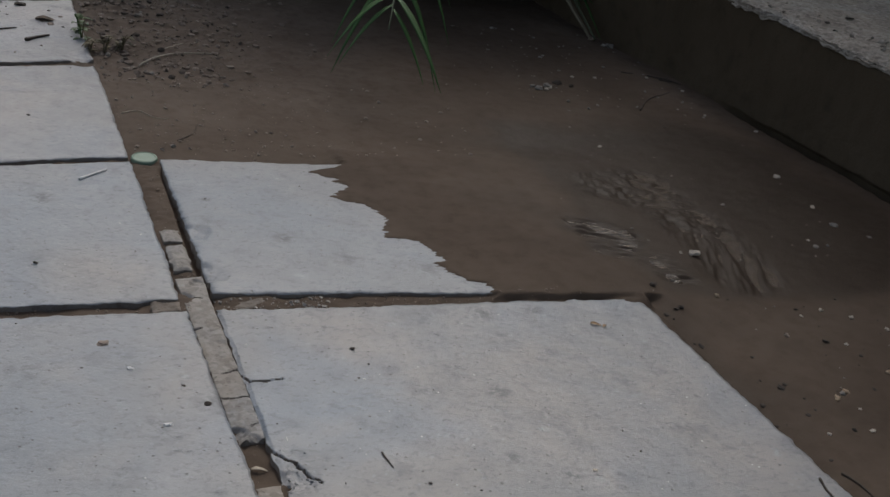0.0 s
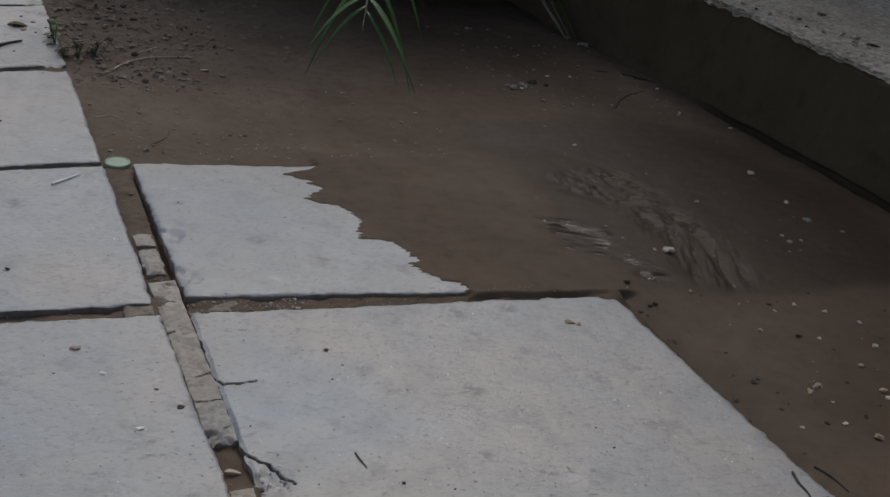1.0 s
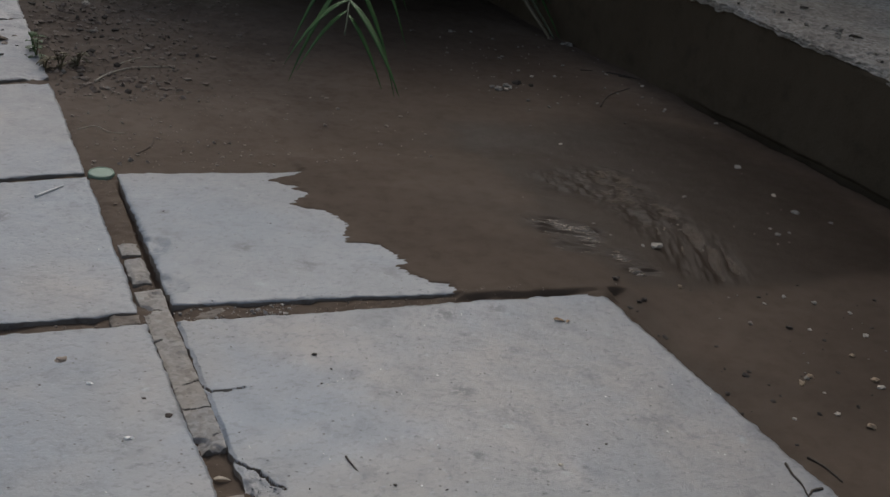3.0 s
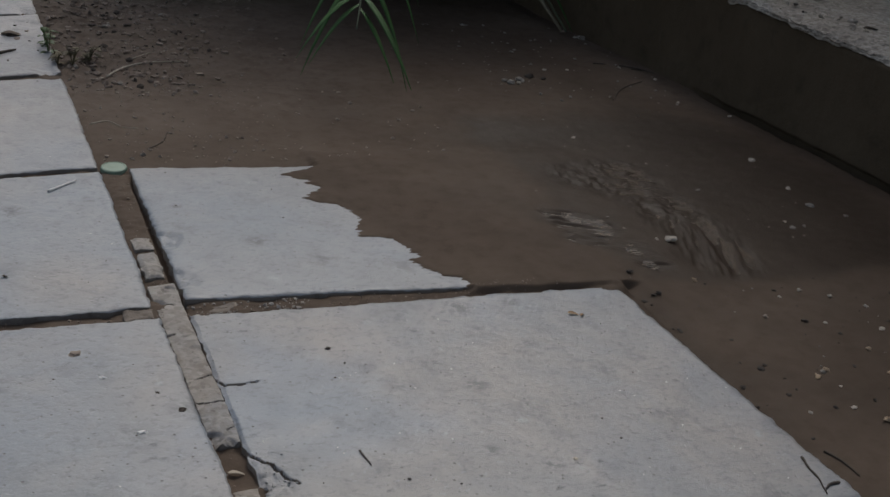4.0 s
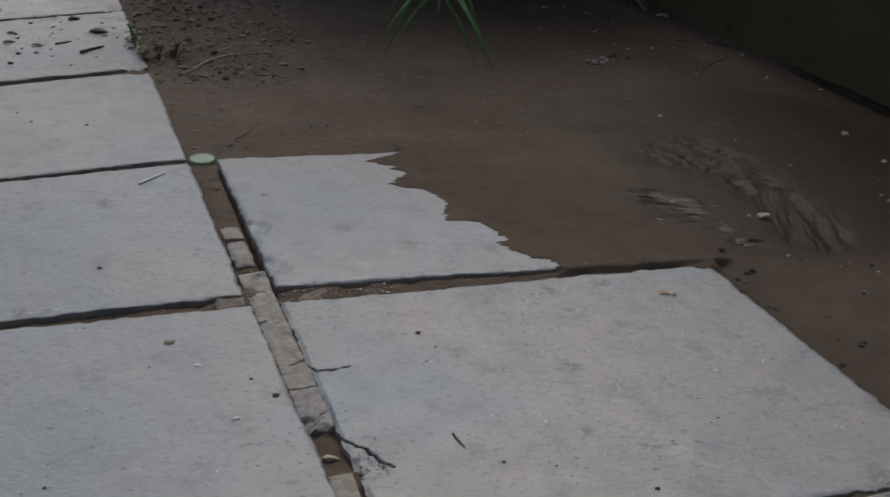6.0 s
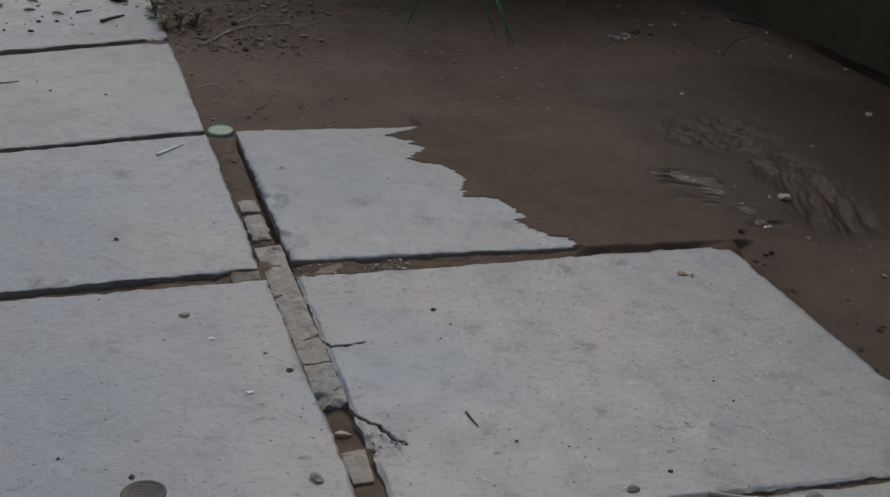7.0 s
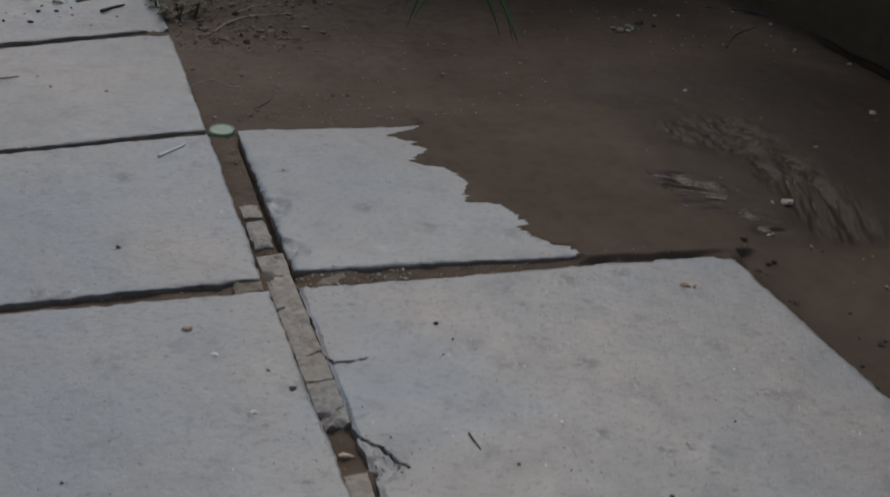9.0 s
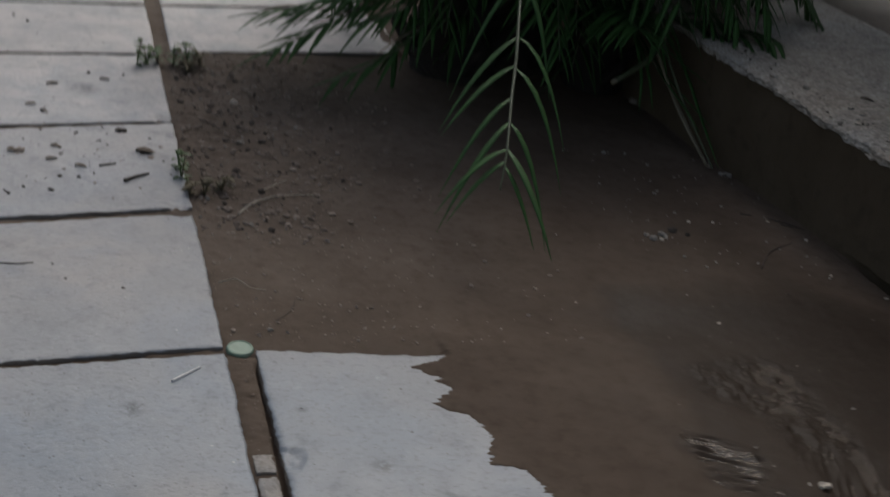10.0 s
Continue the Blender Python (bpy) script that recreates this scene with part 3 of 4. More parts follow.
def crown_of(palm, crown, count, reach, seed, low=-0.12):
    rnd = random.Random(seed)
    for k in range(count):
        a = 2.4 * k + rnd.uniform(-0.2, 0.2)
        rise, out = rnd.uniform(0.03, 0.42), reach * rnd.uniform(0.6, 1.1)
        end = rnd.uniform(low, 0.3)
        way = Vector((math.cos(a), math.sin(a), 0))
        if way.y < -0.35:
            out, end = out * 0.72, max(end, low * 0.4)
        root = crown + way * 0.03 + Vector((0, 0, rnd.uniform(-0.06, 0.06)))
        frond(palm, [root, root + way * out * 0.4 + Vector((0, 0, rise * 0.7)), root + way * out * 0.8 + Vector((0, 0, rise * 0.6 + end * 0.35)), root + way * out * 1.15 + Vector((0, 0, end))], 16, 0.18, 0.006, 0.15, 0.65, 0.35, seed=seed + k)


def build_palm():
    palm = thing("palm_shrub", (0, 0, 0), "dark green feather palm shrub drooping over the mud", "palm")
    feet = [Vector((x, y, earth(x, y) - 0.02)) for x, y in ((0.47, 1.30), (0.62, 1.36), (0.73, 1.27))]
    for foot, tall, thick in zip(feet, (0.36, 0.3, 0.25), (0.075, 0.06, 0.05)):
        palm_stem(palm, foot, tall, thick)
    crown = feet[0] + Vector((0, 0, 0.34))
    # the long frond that hangs forward over the mud
    frond(palm, [crown, (0.47, 1.08, 0.30), (0.393, 0.80, 0.21), (0.348, 0.66, 0.159), (0.322, 0.576, 0.121), (0.306, 0.535, 0.092)], 8, 0.215, 0.0046, 0.28, 0.70, 0.75, True, leaf_fresh, seed=4, gaps=0.06)
    # fronds bent down beside the wall
    side = feet[2] + Vector((0, 0, 0.22))
    bm = bmesh.new()
    tube(bm, bezier([side, (0.72, 1.22, 0.25), (0.705, 1.16, 0.20), (0.715, 1.10, 0.145)], 14), [0.0034 - 0.0001 * k for k in range(14)], 6)
    bent = part("frond", bm, rachis_green, palm)
    for k, points in enumerate((
        ((0.71, 1.13, 0.165), (0.735, 1.06, 0.112), (0.763, 0.96, 0.065), (0.772, 0.92, 0.045)), ((0.712, 1.12, 0.160), (0.747, 1.06, 0.105), (0.776, 1.00, 0.074), (0.803, 0.935, 0.046)),
        ((0.708, 1.15, 0.190), (0.785, 1.08, 0.125), (0.796, 0.955, 0.046), (0.793, 0.870, 0.004)), ((0.715, 1.10, 0.145), (0.752, 1.02, 0.085), (0.772, 0.95, 0.036), (0.777, 0.878, 0.006)),
        ((0.706, 1.16, 0.200), (0.711, 1.05, 0.105), (0.697, 0.99, 0.047)), ((0.705, 1.14, 0.180), (0.725, 1.05, 0.100), (0.722, 0.995, 0.052)), ((0.709, 1.14, 0.175), (0.770, 1.07, 0.125), (0.812, 1.005, 0.100)),
        ((0.706, 1.17, 0.205), (0.74, 1.07, 0.150), (0.745, 1.01, 0.095)),
    )):
        strap_leaf(bent, points, 0.0036 if k else 0.0030, leaf_dry if k == 3 else leaf_green if k % 2 else leaf_fresh)
    frond(palm, [side, (0.80, 1.19, 0.26), (0.83, 1.10, 0.20), (0.85, 1.02, 0.15)], 9, 0.14, 0.0036, 0.3, 0.45, 0.25, True, seed=10)
    frond(palm, [feet[1] + Vector((0, 0, 0.26)), (0.59, 1.22, 0.28), (0.57, 1.12, 0.20), (0.56, 1.03, 0.11)], 10, 0.14, 0.0038, 0.3, 0.5, 0.3, True, seed=11)
    # fronds that lean out over the ledge
    for k, (a, b, c) in enumerate((((0.83, 1.22, 0.36), (0.90, 1.16, 0.33), (0.98, 1.10, 0.24)), ((0.82, 1.20, 0.33), (0.87, 1.11, 0.30), (0.92, 1.03, 0.20)), ((0.84, 1.27, 0.38), (0.95, 1.25, 0.36), (1.05, 1.22, 0.27)), ((0.80, 1.18, 0.30), (0.83, 1.10, 0.27), (0.86, 1.03, 0.19)), ((0.83, 1.30, 0.36), (0.93, 1.32, 0.30), (1.02, 1.33, 0.22)))):
        frond(palm, [side, a, b, c], 13, 0.17, 0.0050, 0.2, 0.55, 0.35, True, seed=30 + k)
    # low fronds over the paving
    frond(palm, [crown - Vector((0, 0, 0.1)), (0.36, 1.20, 0.17), (0.22, 1.12, 0.12), (0.10, 1.06, 0.07)], 15, 0.15, 0.0042, 0.3, 0.45, 0.2, True, seed=13)
    frond(palm, [crown - Vector((0, 0, 0.12)), (0.38, 1.22, 0.20), (0.25, 1.15, 0.16), (0.10, 1.12, 0.115)], 15, 0.16, 0.0042, 0.3, 0.45, 0.2, True, seed=15)
    frond(palm, [crown - Vector((0, 0, 0.1)), (0.40, 1.17, 0.16), (0.31, 1.08, 0.09), (0.20, 1.04, 0.04)], 9, 0.12, 0.004, 0.35, 0.45, 0.3, True, seed=17)
    frond(palm, [crown - Vector((0, 0, 0.1)), (0.37, 1.27, 0.22), (0.25, 1.24, 0.19), (0.10, 1.24, 0.13)], 14, 0.15, 0.0042, 0.3, 0.45, 0.2, True, seed=19)
    frond(palm, [crown - Vector((0, 0, 0.12)), (0.37, 1.24, 0.19), (0.26, 1.18, 0.15), (0.16, 1.16, 0.11)], 16, 0.17, 0.0040, 0.25, 0.4, 0.15, True, seed=20)
    frond(palm, [crown - Vector((0, 0, 0.14)), (0.39, 1.19, 0.18), (0.32, 1.11, 0.15), (0.24, 1.08, 0.12)], 14, 0.15, 0.0040, 0.25, 0.5, 0.2, True, seed=21)
    frond(palm, [crown - Vector((0, 0, 0.05)), (0.38, 1.29, 0.24), (0.30, 1.27, 0.20), (0.18, 1.30, 0.14)], 14, 0.16, 0.0042, 0.25, 0.45, 0.2, True, seed=22)
    # bare stalks hanging down to the mud by the wall
    for k, (top, middle, end) in enumerate((((0.74, 1.12, 0.18), (0.77, 1.00, 0.075), (0.783, 0.872, 0.004)), ((0.73, 1.10, 0.16), (0.76, 0.985, 0.060), (0.780, 0.885, 0.002)))):
        bm = bmesh.new()
        tube(bm, bezier([side, top, middle, end], 18), [0.0034 - 0.0001 * j for j in range(18)], 6)
        part("stalk", bm, leaf_dry if k == 1 else rachis_green, palm)
    # a leaf stalk that was cut off, pale at the cut
    bm = bmesh.new()
    tube(bm, bezier([feet[2] + Vector((0.01, -0.03, 0.18)), (0.776, 1.12, 0.165), (0.72, 1.04, 0.125), (0.647, 1.0, 0.091)], 16), [0.0055 - 0.0001 * k for k in range(16)], 7)
    stalk = part("cut_stalk", bm, rachis_green, palm)
    bm = bmesh.new()
    tube(bm, [Vector((0.650, 1.002, 0.0925)), Vector((0.643, 0.998, 0.0895))], [0.0046, 0.0040], 7)
    part("cut_end", bm, leaf_dry, stalk, "pale dry cut end")
    # the rest of the crowns
    crown_of(palm, crown, 26, 0.46, 100)
    crown_of(palm, feet[1] + Vector((0, 0, 0.27)), 26, 0.46, 150, -0.2)
    crown_of(palm, feet[2] + Vector((0, 0, 0.22)), 22, 0.36, 200, -0.18)
    crown_of(palm, feet[0] + Vector((0, 0, 0.24)), 12, 0.26, 300, -0.2)
    crown_of(palm, feet[1] + Vector((0, 0, 0.20)), 14, 0.30, 330, -0.2)
    crown_of(palm, feet[2] + Vector((0, 0, 0.16)), 12, 0.26, 360, -0.14)


build_palm()


# ---- shrubs in the raised bed behind the ledge ----
def shrub(x, y, tall, wide, seed):
    rnd = random.Random(seed)
    base = Vector((x, y, float(wall_top(y)) - 0.04))
    bush = thing("shrub", base, "tall dense dark green shrub in the raised bed, mostly unseen", "shrub", "shrubs behind the ledge")
    leaves = bmesh.new()
    for s in range(7):
        a = rnd.uniform(0, 6.28)
        out = Vector((math.cos(a), math.sin(a), 0)) * wide * rnd.uniform(0.3, 0.9)
        path = bezier([Vector((0, 0, 0)), out * 0.3 + Vector((0, 0, tall * 0.35)), out * 0.8 + Vector((0, 0, tall * rnd.uniform(0.6, 0.8))), out + Vector((0, 0, tall * rnd.uniform(0.8, 1.0)))], 16)
        bm = bmesh.new()
        tube(bm, path, [0.016 - 0.0009 * k for k in range(16)], 7)
        part("limb", bm, twig_dark, bush)
        for k in range(260):
            at = path[rnd.randint(2, 15)] + Vector((rnd.gauss(0, 0.09), rnd.gauss(0, 0.09), rnd.gauss(0, 0.07)))
            if at.x + x < float(wall_face(y)) + 0.3 and at.z < 0.6:
                continue
            at.z = max(at.z, 0.05)
            b = rnd.uniform(0, 6.28)
            blade(leaves, at, Vector((math.cos(b), math.sin(b), rnd.uniform(-0.6, 0.5))), rnd.uniform(0.07, 0.12), rnd.uniform(0.010, 0.016), 0.3, 0.3, 4)
    part("foliage", leaves, leaf_green, bush)["kind"] = "stuff"


# a mostly unseen row, its length and heights chosen to shade mud and ledge
for n in range(9):
    y = -0.35 + 0.42 * n
    shrub(float(wall_face(y)) + 0.78 + 0.06 * math.sin(n * 2.1), y, (1.5 if 1.2 < y < 2.8 else 1.75) + 0.12 * math.sin(n * 1.3), 0.42, 500 + n)


# ---- weeds at the edge of the paving ----
def weed(x, y, height, leaves, spread_out, material, seed, label):
    rnd = random.Random(seed)
    z = max(earth(x, y), -0.004)
    plant = thing("weed", (x, y, z), label, "weed", "weeds at the edge of the paving")
    for s in range(3):
        a = rnd.uniform(0, 6.28)
        lean = Vector((math.cos(a), math.sin(a), 0)) * spread_out * rnd.uniform(0.3, 1)
        path = bezier([Vector((0, 0, -0.003)), lean * 0.4 + Vector((0, 0, height * 0.55)), lean + Vector((0, 0, height * rnd.uniform(0.75, 1.1)))], 8)
        bm = bmesh.new()
        tube(bm, path, [0.0011 - 0.0001 * k for k in range(8)], 5)
        part("stem", bm, weed_brown if rnd.random() < 0.4 else material, plant)
        for k in range(leaves):
            at = path[min(7, 1 + int(7 * k / leaves))]
            b = rnd.uniform(0, 6.28)
            bm = bmesh.new()
            blade(bm, at, Vector((math.cos(b), math.sin(b), rnd.uniform(0.1, 0.7))), rnd.uniform(0.012, 0.021), rnd.uniform(0.0034, 0.0055), 0.3, 0.25, 5)
            part("leaf", bm, material, plant)
    return plant


for n, (x, y, h, m) in enumerate(((-0.078, 1.185, 0.040, 0), (-0.062, 1.195, 0.030, 0), (-0.045, 1.20, 0.028, 0), (-0.020, 1.205, 0.030, 0), (0.002, 1.215, 0.034, 0), (0.022, 1.215, 0.022, 1), (0.0, 1.18, 0.016, 1))):
    weed(x, y, h * 1.1, 5, 0.014, weed_brown if m else weed_green, 200 + n, "low green weed sprouting from a paving joint" if not m else "withered brown weed beside the paving")
for n, (x, y, h, m) in enumerate(((-0.040, 0.745, 0.030, 0), (-0.041, 0.775, 0.030, 0), (-0.034, 0.700, 0.018, 1), (-0.014, 0.706, 0.020, 1), (0.008, 0.720, 0.018, 1))):
    weed(x, y, h * 1.05, 3, 0.013, weed_brown if m else weed_green, 240 + n, "small green weed against the slab edge" if not m else "withered brown weed on the mud")


# ---- pebbles, clods and litter ----
def lump(bm, centre, size, flat=0.6, seed=0, sub=1):
    rnd = random.Random(seed)
    made = bmesh.ops.create_icosphere(bm, subdivisions=sub, radius=1.0)["verts"]
    turn = Euler((rnd.uniform(-0.3, 0.3), rnd.uniform(-0.3, 0.3), rnd.uniform(0, 6.28))).to_matrix()
    stretch = rnd.uniform(0.65, 1.0)
    for v in made:
        k = 1 + 0.75 * noise.noise(v.co * 1.5 + Vector((seed * 3.7, seed * 1.3, 0)))
        v.co = Vector(centre) + turn @ Vector((v.co.x * size * k, v.co.y * size * k * stretch, v.co.z * size * k * flat))


def pebble(x, y, size, material, label, flat=0.6, on_slab=False, seed=0, name="pebble", category="pebble", group="pebbles"):
    bm = bmesh.new()
    lump(bm, (0, 0, 0), size, flat, seed, 2)
    ob = part(name, bm, material, smooth=False)
    ob.location = (x, y, (0.0 if on_slab else earth(x, y)) + size * flat * 0.62)
    return tagged(ob, label, category, group)


WHITE, GREY, BROWN, DARK = "small white stone lying on wet mud", "small grey stone on mud", "small brown stone on mud", "dark clod of earth on mud"
# stones round the puddle and before it
TAN = "small tan stone chip on damp mud"
for n, (x, y, s, m, text) in enumerate((
    (0.503, 0.081, 0.0115, stone_white, "white rounded stone half sunk in wet mud"), (0.490, 0.084, 0.004, stone_white, WHITE), (0.577, -0.038, 0.0050, stone_white, WHITE), (0.601, -0.054, 0.0042, stone_white, WHITE),
    (0.624, -0.079, 0.0045, stone_white, WHITE), (0.607, -0.122, 0.0048, stone_white, WHITE), (0.625, -0.109, 0.0045, stone_dark, DARK), (0.505, -0.084, 0.0055, stone_brown, BROWN),
    (0.539, -0.097, 0.0070, stone_dark, DARK), (0.558, -0.103, 0.0032, stone_white, WHITE), (0.565, -0.154, 0.0055, stone_tan, TAN), (0.499, -0.179, 0.0058, stone_tan, TAN),
    (0.484, -0.188, 0.0060, stone_tan, TAN), (0.444, -0.164, 0.0070, stone_dark, DARK), (0.451, -0.160, 0.0045, stone_dark, DARK), (0.555, -0.195, 0.0062, stone_tan, TAN), (0.552, -0.207, 0.0058, stone_white, WHITE),
    (0.499, -0.258, 0.0070, stone_tan, TAN), (0.442, -0.234, 0.0036, stone_white, WHITE), (0.483, -0.236, 0.0042, stone_white, WHITE), (0.442, -0.206, 0.0045, stone_dark, DARK), (0.530, -0.178, 0.0045, stone_dark, DARK),
    (0.558, -0.124, 0.0042, stone_dark, DARK), (0.547, -0.048, 0.0034, stone_white, WHITE), (0.420, -0.029, 0.0055, stone_dark, DARK), (0.477, -0.008, 0.0055, stone_tan, TAN), (0.411, -0.090, 0.0065, stone_dark, DARK),
    (0.407, -0.035, 0.0065, stone_dark, DARK), (0.411, -0.187, 0.0065, stone_dark, DARK), (0.494, -0.205, 0.0026, stone_white, WHITE), (0.420, -0.266, 0.0036, stone_dark, DARK),
    (0.758, 0.302, 0.0070, stone_white, WHITE), (0.745, 0.208, 0.0050, stone_white, WHITE), (0.736, 0.155, 0.0085, stone_grey, GREY), (0.763, 0.124, 0.0045, stone_grey, GREY), (0.673, 0.102, 0.0055, stone_grey, GREY),
    (0.675, 0.119, 0.0038, stone_white, WHITE), (0.835, 0.466, 0.0055, stone_white, WHITE), (0.789, 0.527, 0.0050, stone_white, WHITE), (0.814, 0.634, 0.0055, stone_white, WHITE), (0.784, 0.691, 0.0055, stone_white, WHITE),
    (0.651, 0.679, 0.0050, stone_white, WHITE), (0.633, 0.557, 0.0045, stone_grey, GREY), (0.642, 0.708, 0.0055, stone_grey, GREY), (0.642, 0.778, 0.0060, stone_grey, GREY), (0.692, 0.472, 0.0060, stone_dark, DARK),
    (0.624, 0.215, 0.0040, stone_grey, GREY), (0.689, 0.680, 0.0048, stone_white, WHITE), (0.733, 0.740, 0.0055, stone_grey, GREY), (0.554, 0.395, 0.0050, stone_white, WHITE), (0.593, 0.571, 0.0060, stone_grey, GREY),
)):
    pebble(x, y, s * (0.50 if m is stone_dark else 0.58), m, text, 0.3 if m is stone_dark else 0.45, False, n)
# stones by the wall and in the dry part of the bed
for n, (x, y, s, m, text) in enumerate((
    (0.794, 1.204, 0.016, stone_grey, GREY), (0.815, 0.875, 0.011, stone_grey, GREY), (0.795, 0.905, 0.010, stone_brown, BROWN), (0.572, 0.624, 0.009, stone_grey, "pale crumbled plaster lump on mud"),
    (0.583, 0.622, 0.006, stone_white, "pale crumbled plaster lump on mud"), (0.566, 0.634, 0.006, stone_grey, "pale crumbled plaster lump on mud"), (0.592, 0.628, 0.005, stone_white, "pale crumbled plaster lump on mud"), (0.590, 0.636, 0.009, stone_grey, GREY),
    (0.612, 0.650, 0.010, stone_dark, DARK), (0.630, 0.640, 0.007, stone_dark, DARK), (0.060, 1.05, 0.008, stone_white, WHITE), (0.050, 0.88, 0.008, stone_grey, GREY),
    (0.075, 0.955, 0.007, stone_dark, DARK), (0.022, 0.365, 0.0052, stone_grey, GREY), (0.010, 0.352, 0.003, stone_brown, BROWN), (0.417, 0.012, 0.006, stone_dark, DARK),
    (0.425, -0.028, 0.005, stone_dark, DARK),
), 70):
    pebble(x, y, s * (0.72 if m in (stone_white, stone_grey) else 0.6), m, text, 0.5, False, n)

ON_GREY, ON_BROWN = "small grey stone lying on a paving slab", "dark crumb of earth on a paving slab"
for n, (x, y, s, m, text) in enumerate((
    (-0.093, -0.055, 0.0052, stone_brown, "small brown stone lying on a paving slab"), (-0.037, -0.270, 0.0062, stone_grey, ON_GREY), (0.152, -0.319, 0.005, stone_grey, ON_GREY),
    (0.095, -0.078, 0.0032, stone_dark, ON_BROWN), (-0.030, -0.145, 0.0045, stone_dark, ON_BROWN), (-0.043, -0.119, 0.0028, stone_dark, ON_BROWN),
    (-0.145, -0.245, 0.0036, stone_dark, ON_BROWN), (-0.133, 0.084, 0.003, stone_dark, ON_BROWN), (-0.187, -0.218, 0.0022, stone_dark, ON_BROWN),
    (-0.237, 0.800, 0.0085, stone_brown, ON_BROWN), (-0.196, 0.684, 0.0065, stone_dark, ON_BROWN), (-0.187, 0.728, 0.005, stone_dark, ON_BROWN),
    (-0.165, 0.727, 0.005, stone_dark, ON_BROWN), (-0.108, 0.890, 0.0095, stone_dark, ON_BROWN), (-0.188, 0.820, 0.004, stone_dark, ON_BROWN),
    (-0.169, 0.875, 0.004, stone_dark, ON_BROWN), (-0.178, 0.461, 0.003, stone_dark, ON_BROWN), (-0.121, 0.443, 0.003, stone_dark, ON_BROWN),
    (-0.151, 1.127, 0.005, stone_dark, ON_BROWN), (-0.100, 1.13, 0.004, stone_dark, ON_BROWN), (-0.213, 0.953, 0.004, stone_dark, ON_BROWN),
    (-0.06, 0.84, 0.004, stone_brown, ON_BROWN), (-0.075, 0.80, 0.005, stone_brown, ON_BROWN), (-0.06, 0.79, 0.004, stone_dark, ON_BROWN),
    (0.267, -0.241, 0.002, stone_dark, ON_BROWN), (0.221, -0.258, 0.0022, stone_white, "tiny white chip on a paving slab"), (0.184, -0.307, 0.003, stone_dark, ON_BROWN),
    (0.098, -0.256, 0.0022, stone_dark, ON_BROWN), (0.030, 0.217, 0.002, stone_dark, ON_BROWN), (-0.061, -0.168, 0.0042, paper_white, "tiny white chip on a paving slab"),
    (-0.077, -0.092, 0.0034, paper_white, "tiny white chip on a paving slab"),
)):
    pebble(x, y, s * (0.8 if m is not stone_dark else 0.66), m, text, 0.4, True, 60 + n, "stone_crumb", "stone crumb", "crumbs on the paving")
pebble(0.261, -0.353, 0.0052, stone_grey, ON_GREY, 0.6, True, 120)


def scatter(name, count, area, sizes, material, label, seed, keep=None, joints=False, base=None):
    rnd = random.Random(seed)
    verts, faces = [], []
    bm0 = bmesh.new()
    bmesh.ops.create_icosphere(bm0, subdivisions=1, radius=1.0)
    ball = [v.co.copy() for v in bm0.verts]
    tris = [[v.index for v in f.verts] for f in bm0.faces]
    bm0.free()
    for k in range(count):
        x, y = rnd.uniform(*area[0]), rnd.uniform(*area[1])
        if (keep and not keep(x, y)) or (not joints and (x > wall_face(y) - 0.01 or x < left_edge(y) + 0.004)):
            continue
        s = sizes[0] + (sizes[1] - sizes[0]) * rnd.random() ** 3.5
        z = (earth(x, y) if base is None else base(x, y) if callable(base) else base) + s * 0.2
        turn, flat, long = rnd.uniform(0, 6.28), rnd.uniform(0.35, 0.7), rnd.uniform(0.45, 1.0)
        first = len(verts)
        for v in ball:
            w = 1 + 0.9 * noise.noise(v * 1.6 + Vector((k * 1.7, 0, 0)))
            px, py = v.x * s * w, v.y * s * w * long
            verts.append((x + px * math.cos(turn) - py * math.sin(turn), y + px * math.sin(turn) + py * math.cos(turn), z + v.z * s * w * flat))
        faces += [[i + first for i in t] for t in tris]
    ob = mesh_object(name, verts, faces, material, smooth=False)
    return tagged(ob, label, "gravel", kind="stuff")


def crumbly(x, y):
    """Crumbs lie thick along the slabs and at the far end of the bed, and thin out towards the wall."""
    return value_noise(x * 310, y * 310, 611) > -1.0 + 1.9 * float(step(0.02, 0.24, x + 0.04 * fbm(x, y, 12, 2, 612))) - 0.5 * float(step(0.62, 0.9, y))


scatter("gravel", 2200, ((-0.03, 0.30), (0.58, 1.28)), (0.0010, 0.0062), soil_crumb, "brown earth crumbs strewn over the dry mud", 301, keep=crumbly)
scatter("gravel", 420, ((-0.03, 0.26), (0.56, 1.28)), (0.0010, 0.0056), stone_brown, "brown stone crumbs strewn over the dry mud", 322, keep=crumbly)
scatter("gravel", 90, ((-0.03, 0.26), (0.52, 1.28)), (0.0012, 0.0050), stone_grey, "grey grit strewn over the dry mud", 302, keep=crumbly)
scatter("gravel", 55, ((0.55, 0.84), (0.5, 0.95)), (0.0012, 0.004), stone_grey, "pale grit on the mud by the wall", 303)
scatter("gravel", 120, ((0.40, 0.88), (-0.42, 0.9)), (0.001, 0.003), stone_grey, "fine grit on the wet mud", 304)
scatter("gravel", 60, ((0.40, 0.70), (-0.42, 0.0)), (0.001, 0.0035), stone_dark, "dark crumbs on the damp mud", 305)
scatter("gravel", 200, ((-0.03, 0.20), (0.34, 0.66)), (0.0008, 0.0032), stone_brown, "grey and brown grit on the mud beside the slabs", 319)
scatter("gravel", 200, ((-0.03, 0.20), (0.6, 1.25)), (0.0012, 0.0060), stone_dark, "dark clods of earth on the dry mud", 320, keep=crumbly)
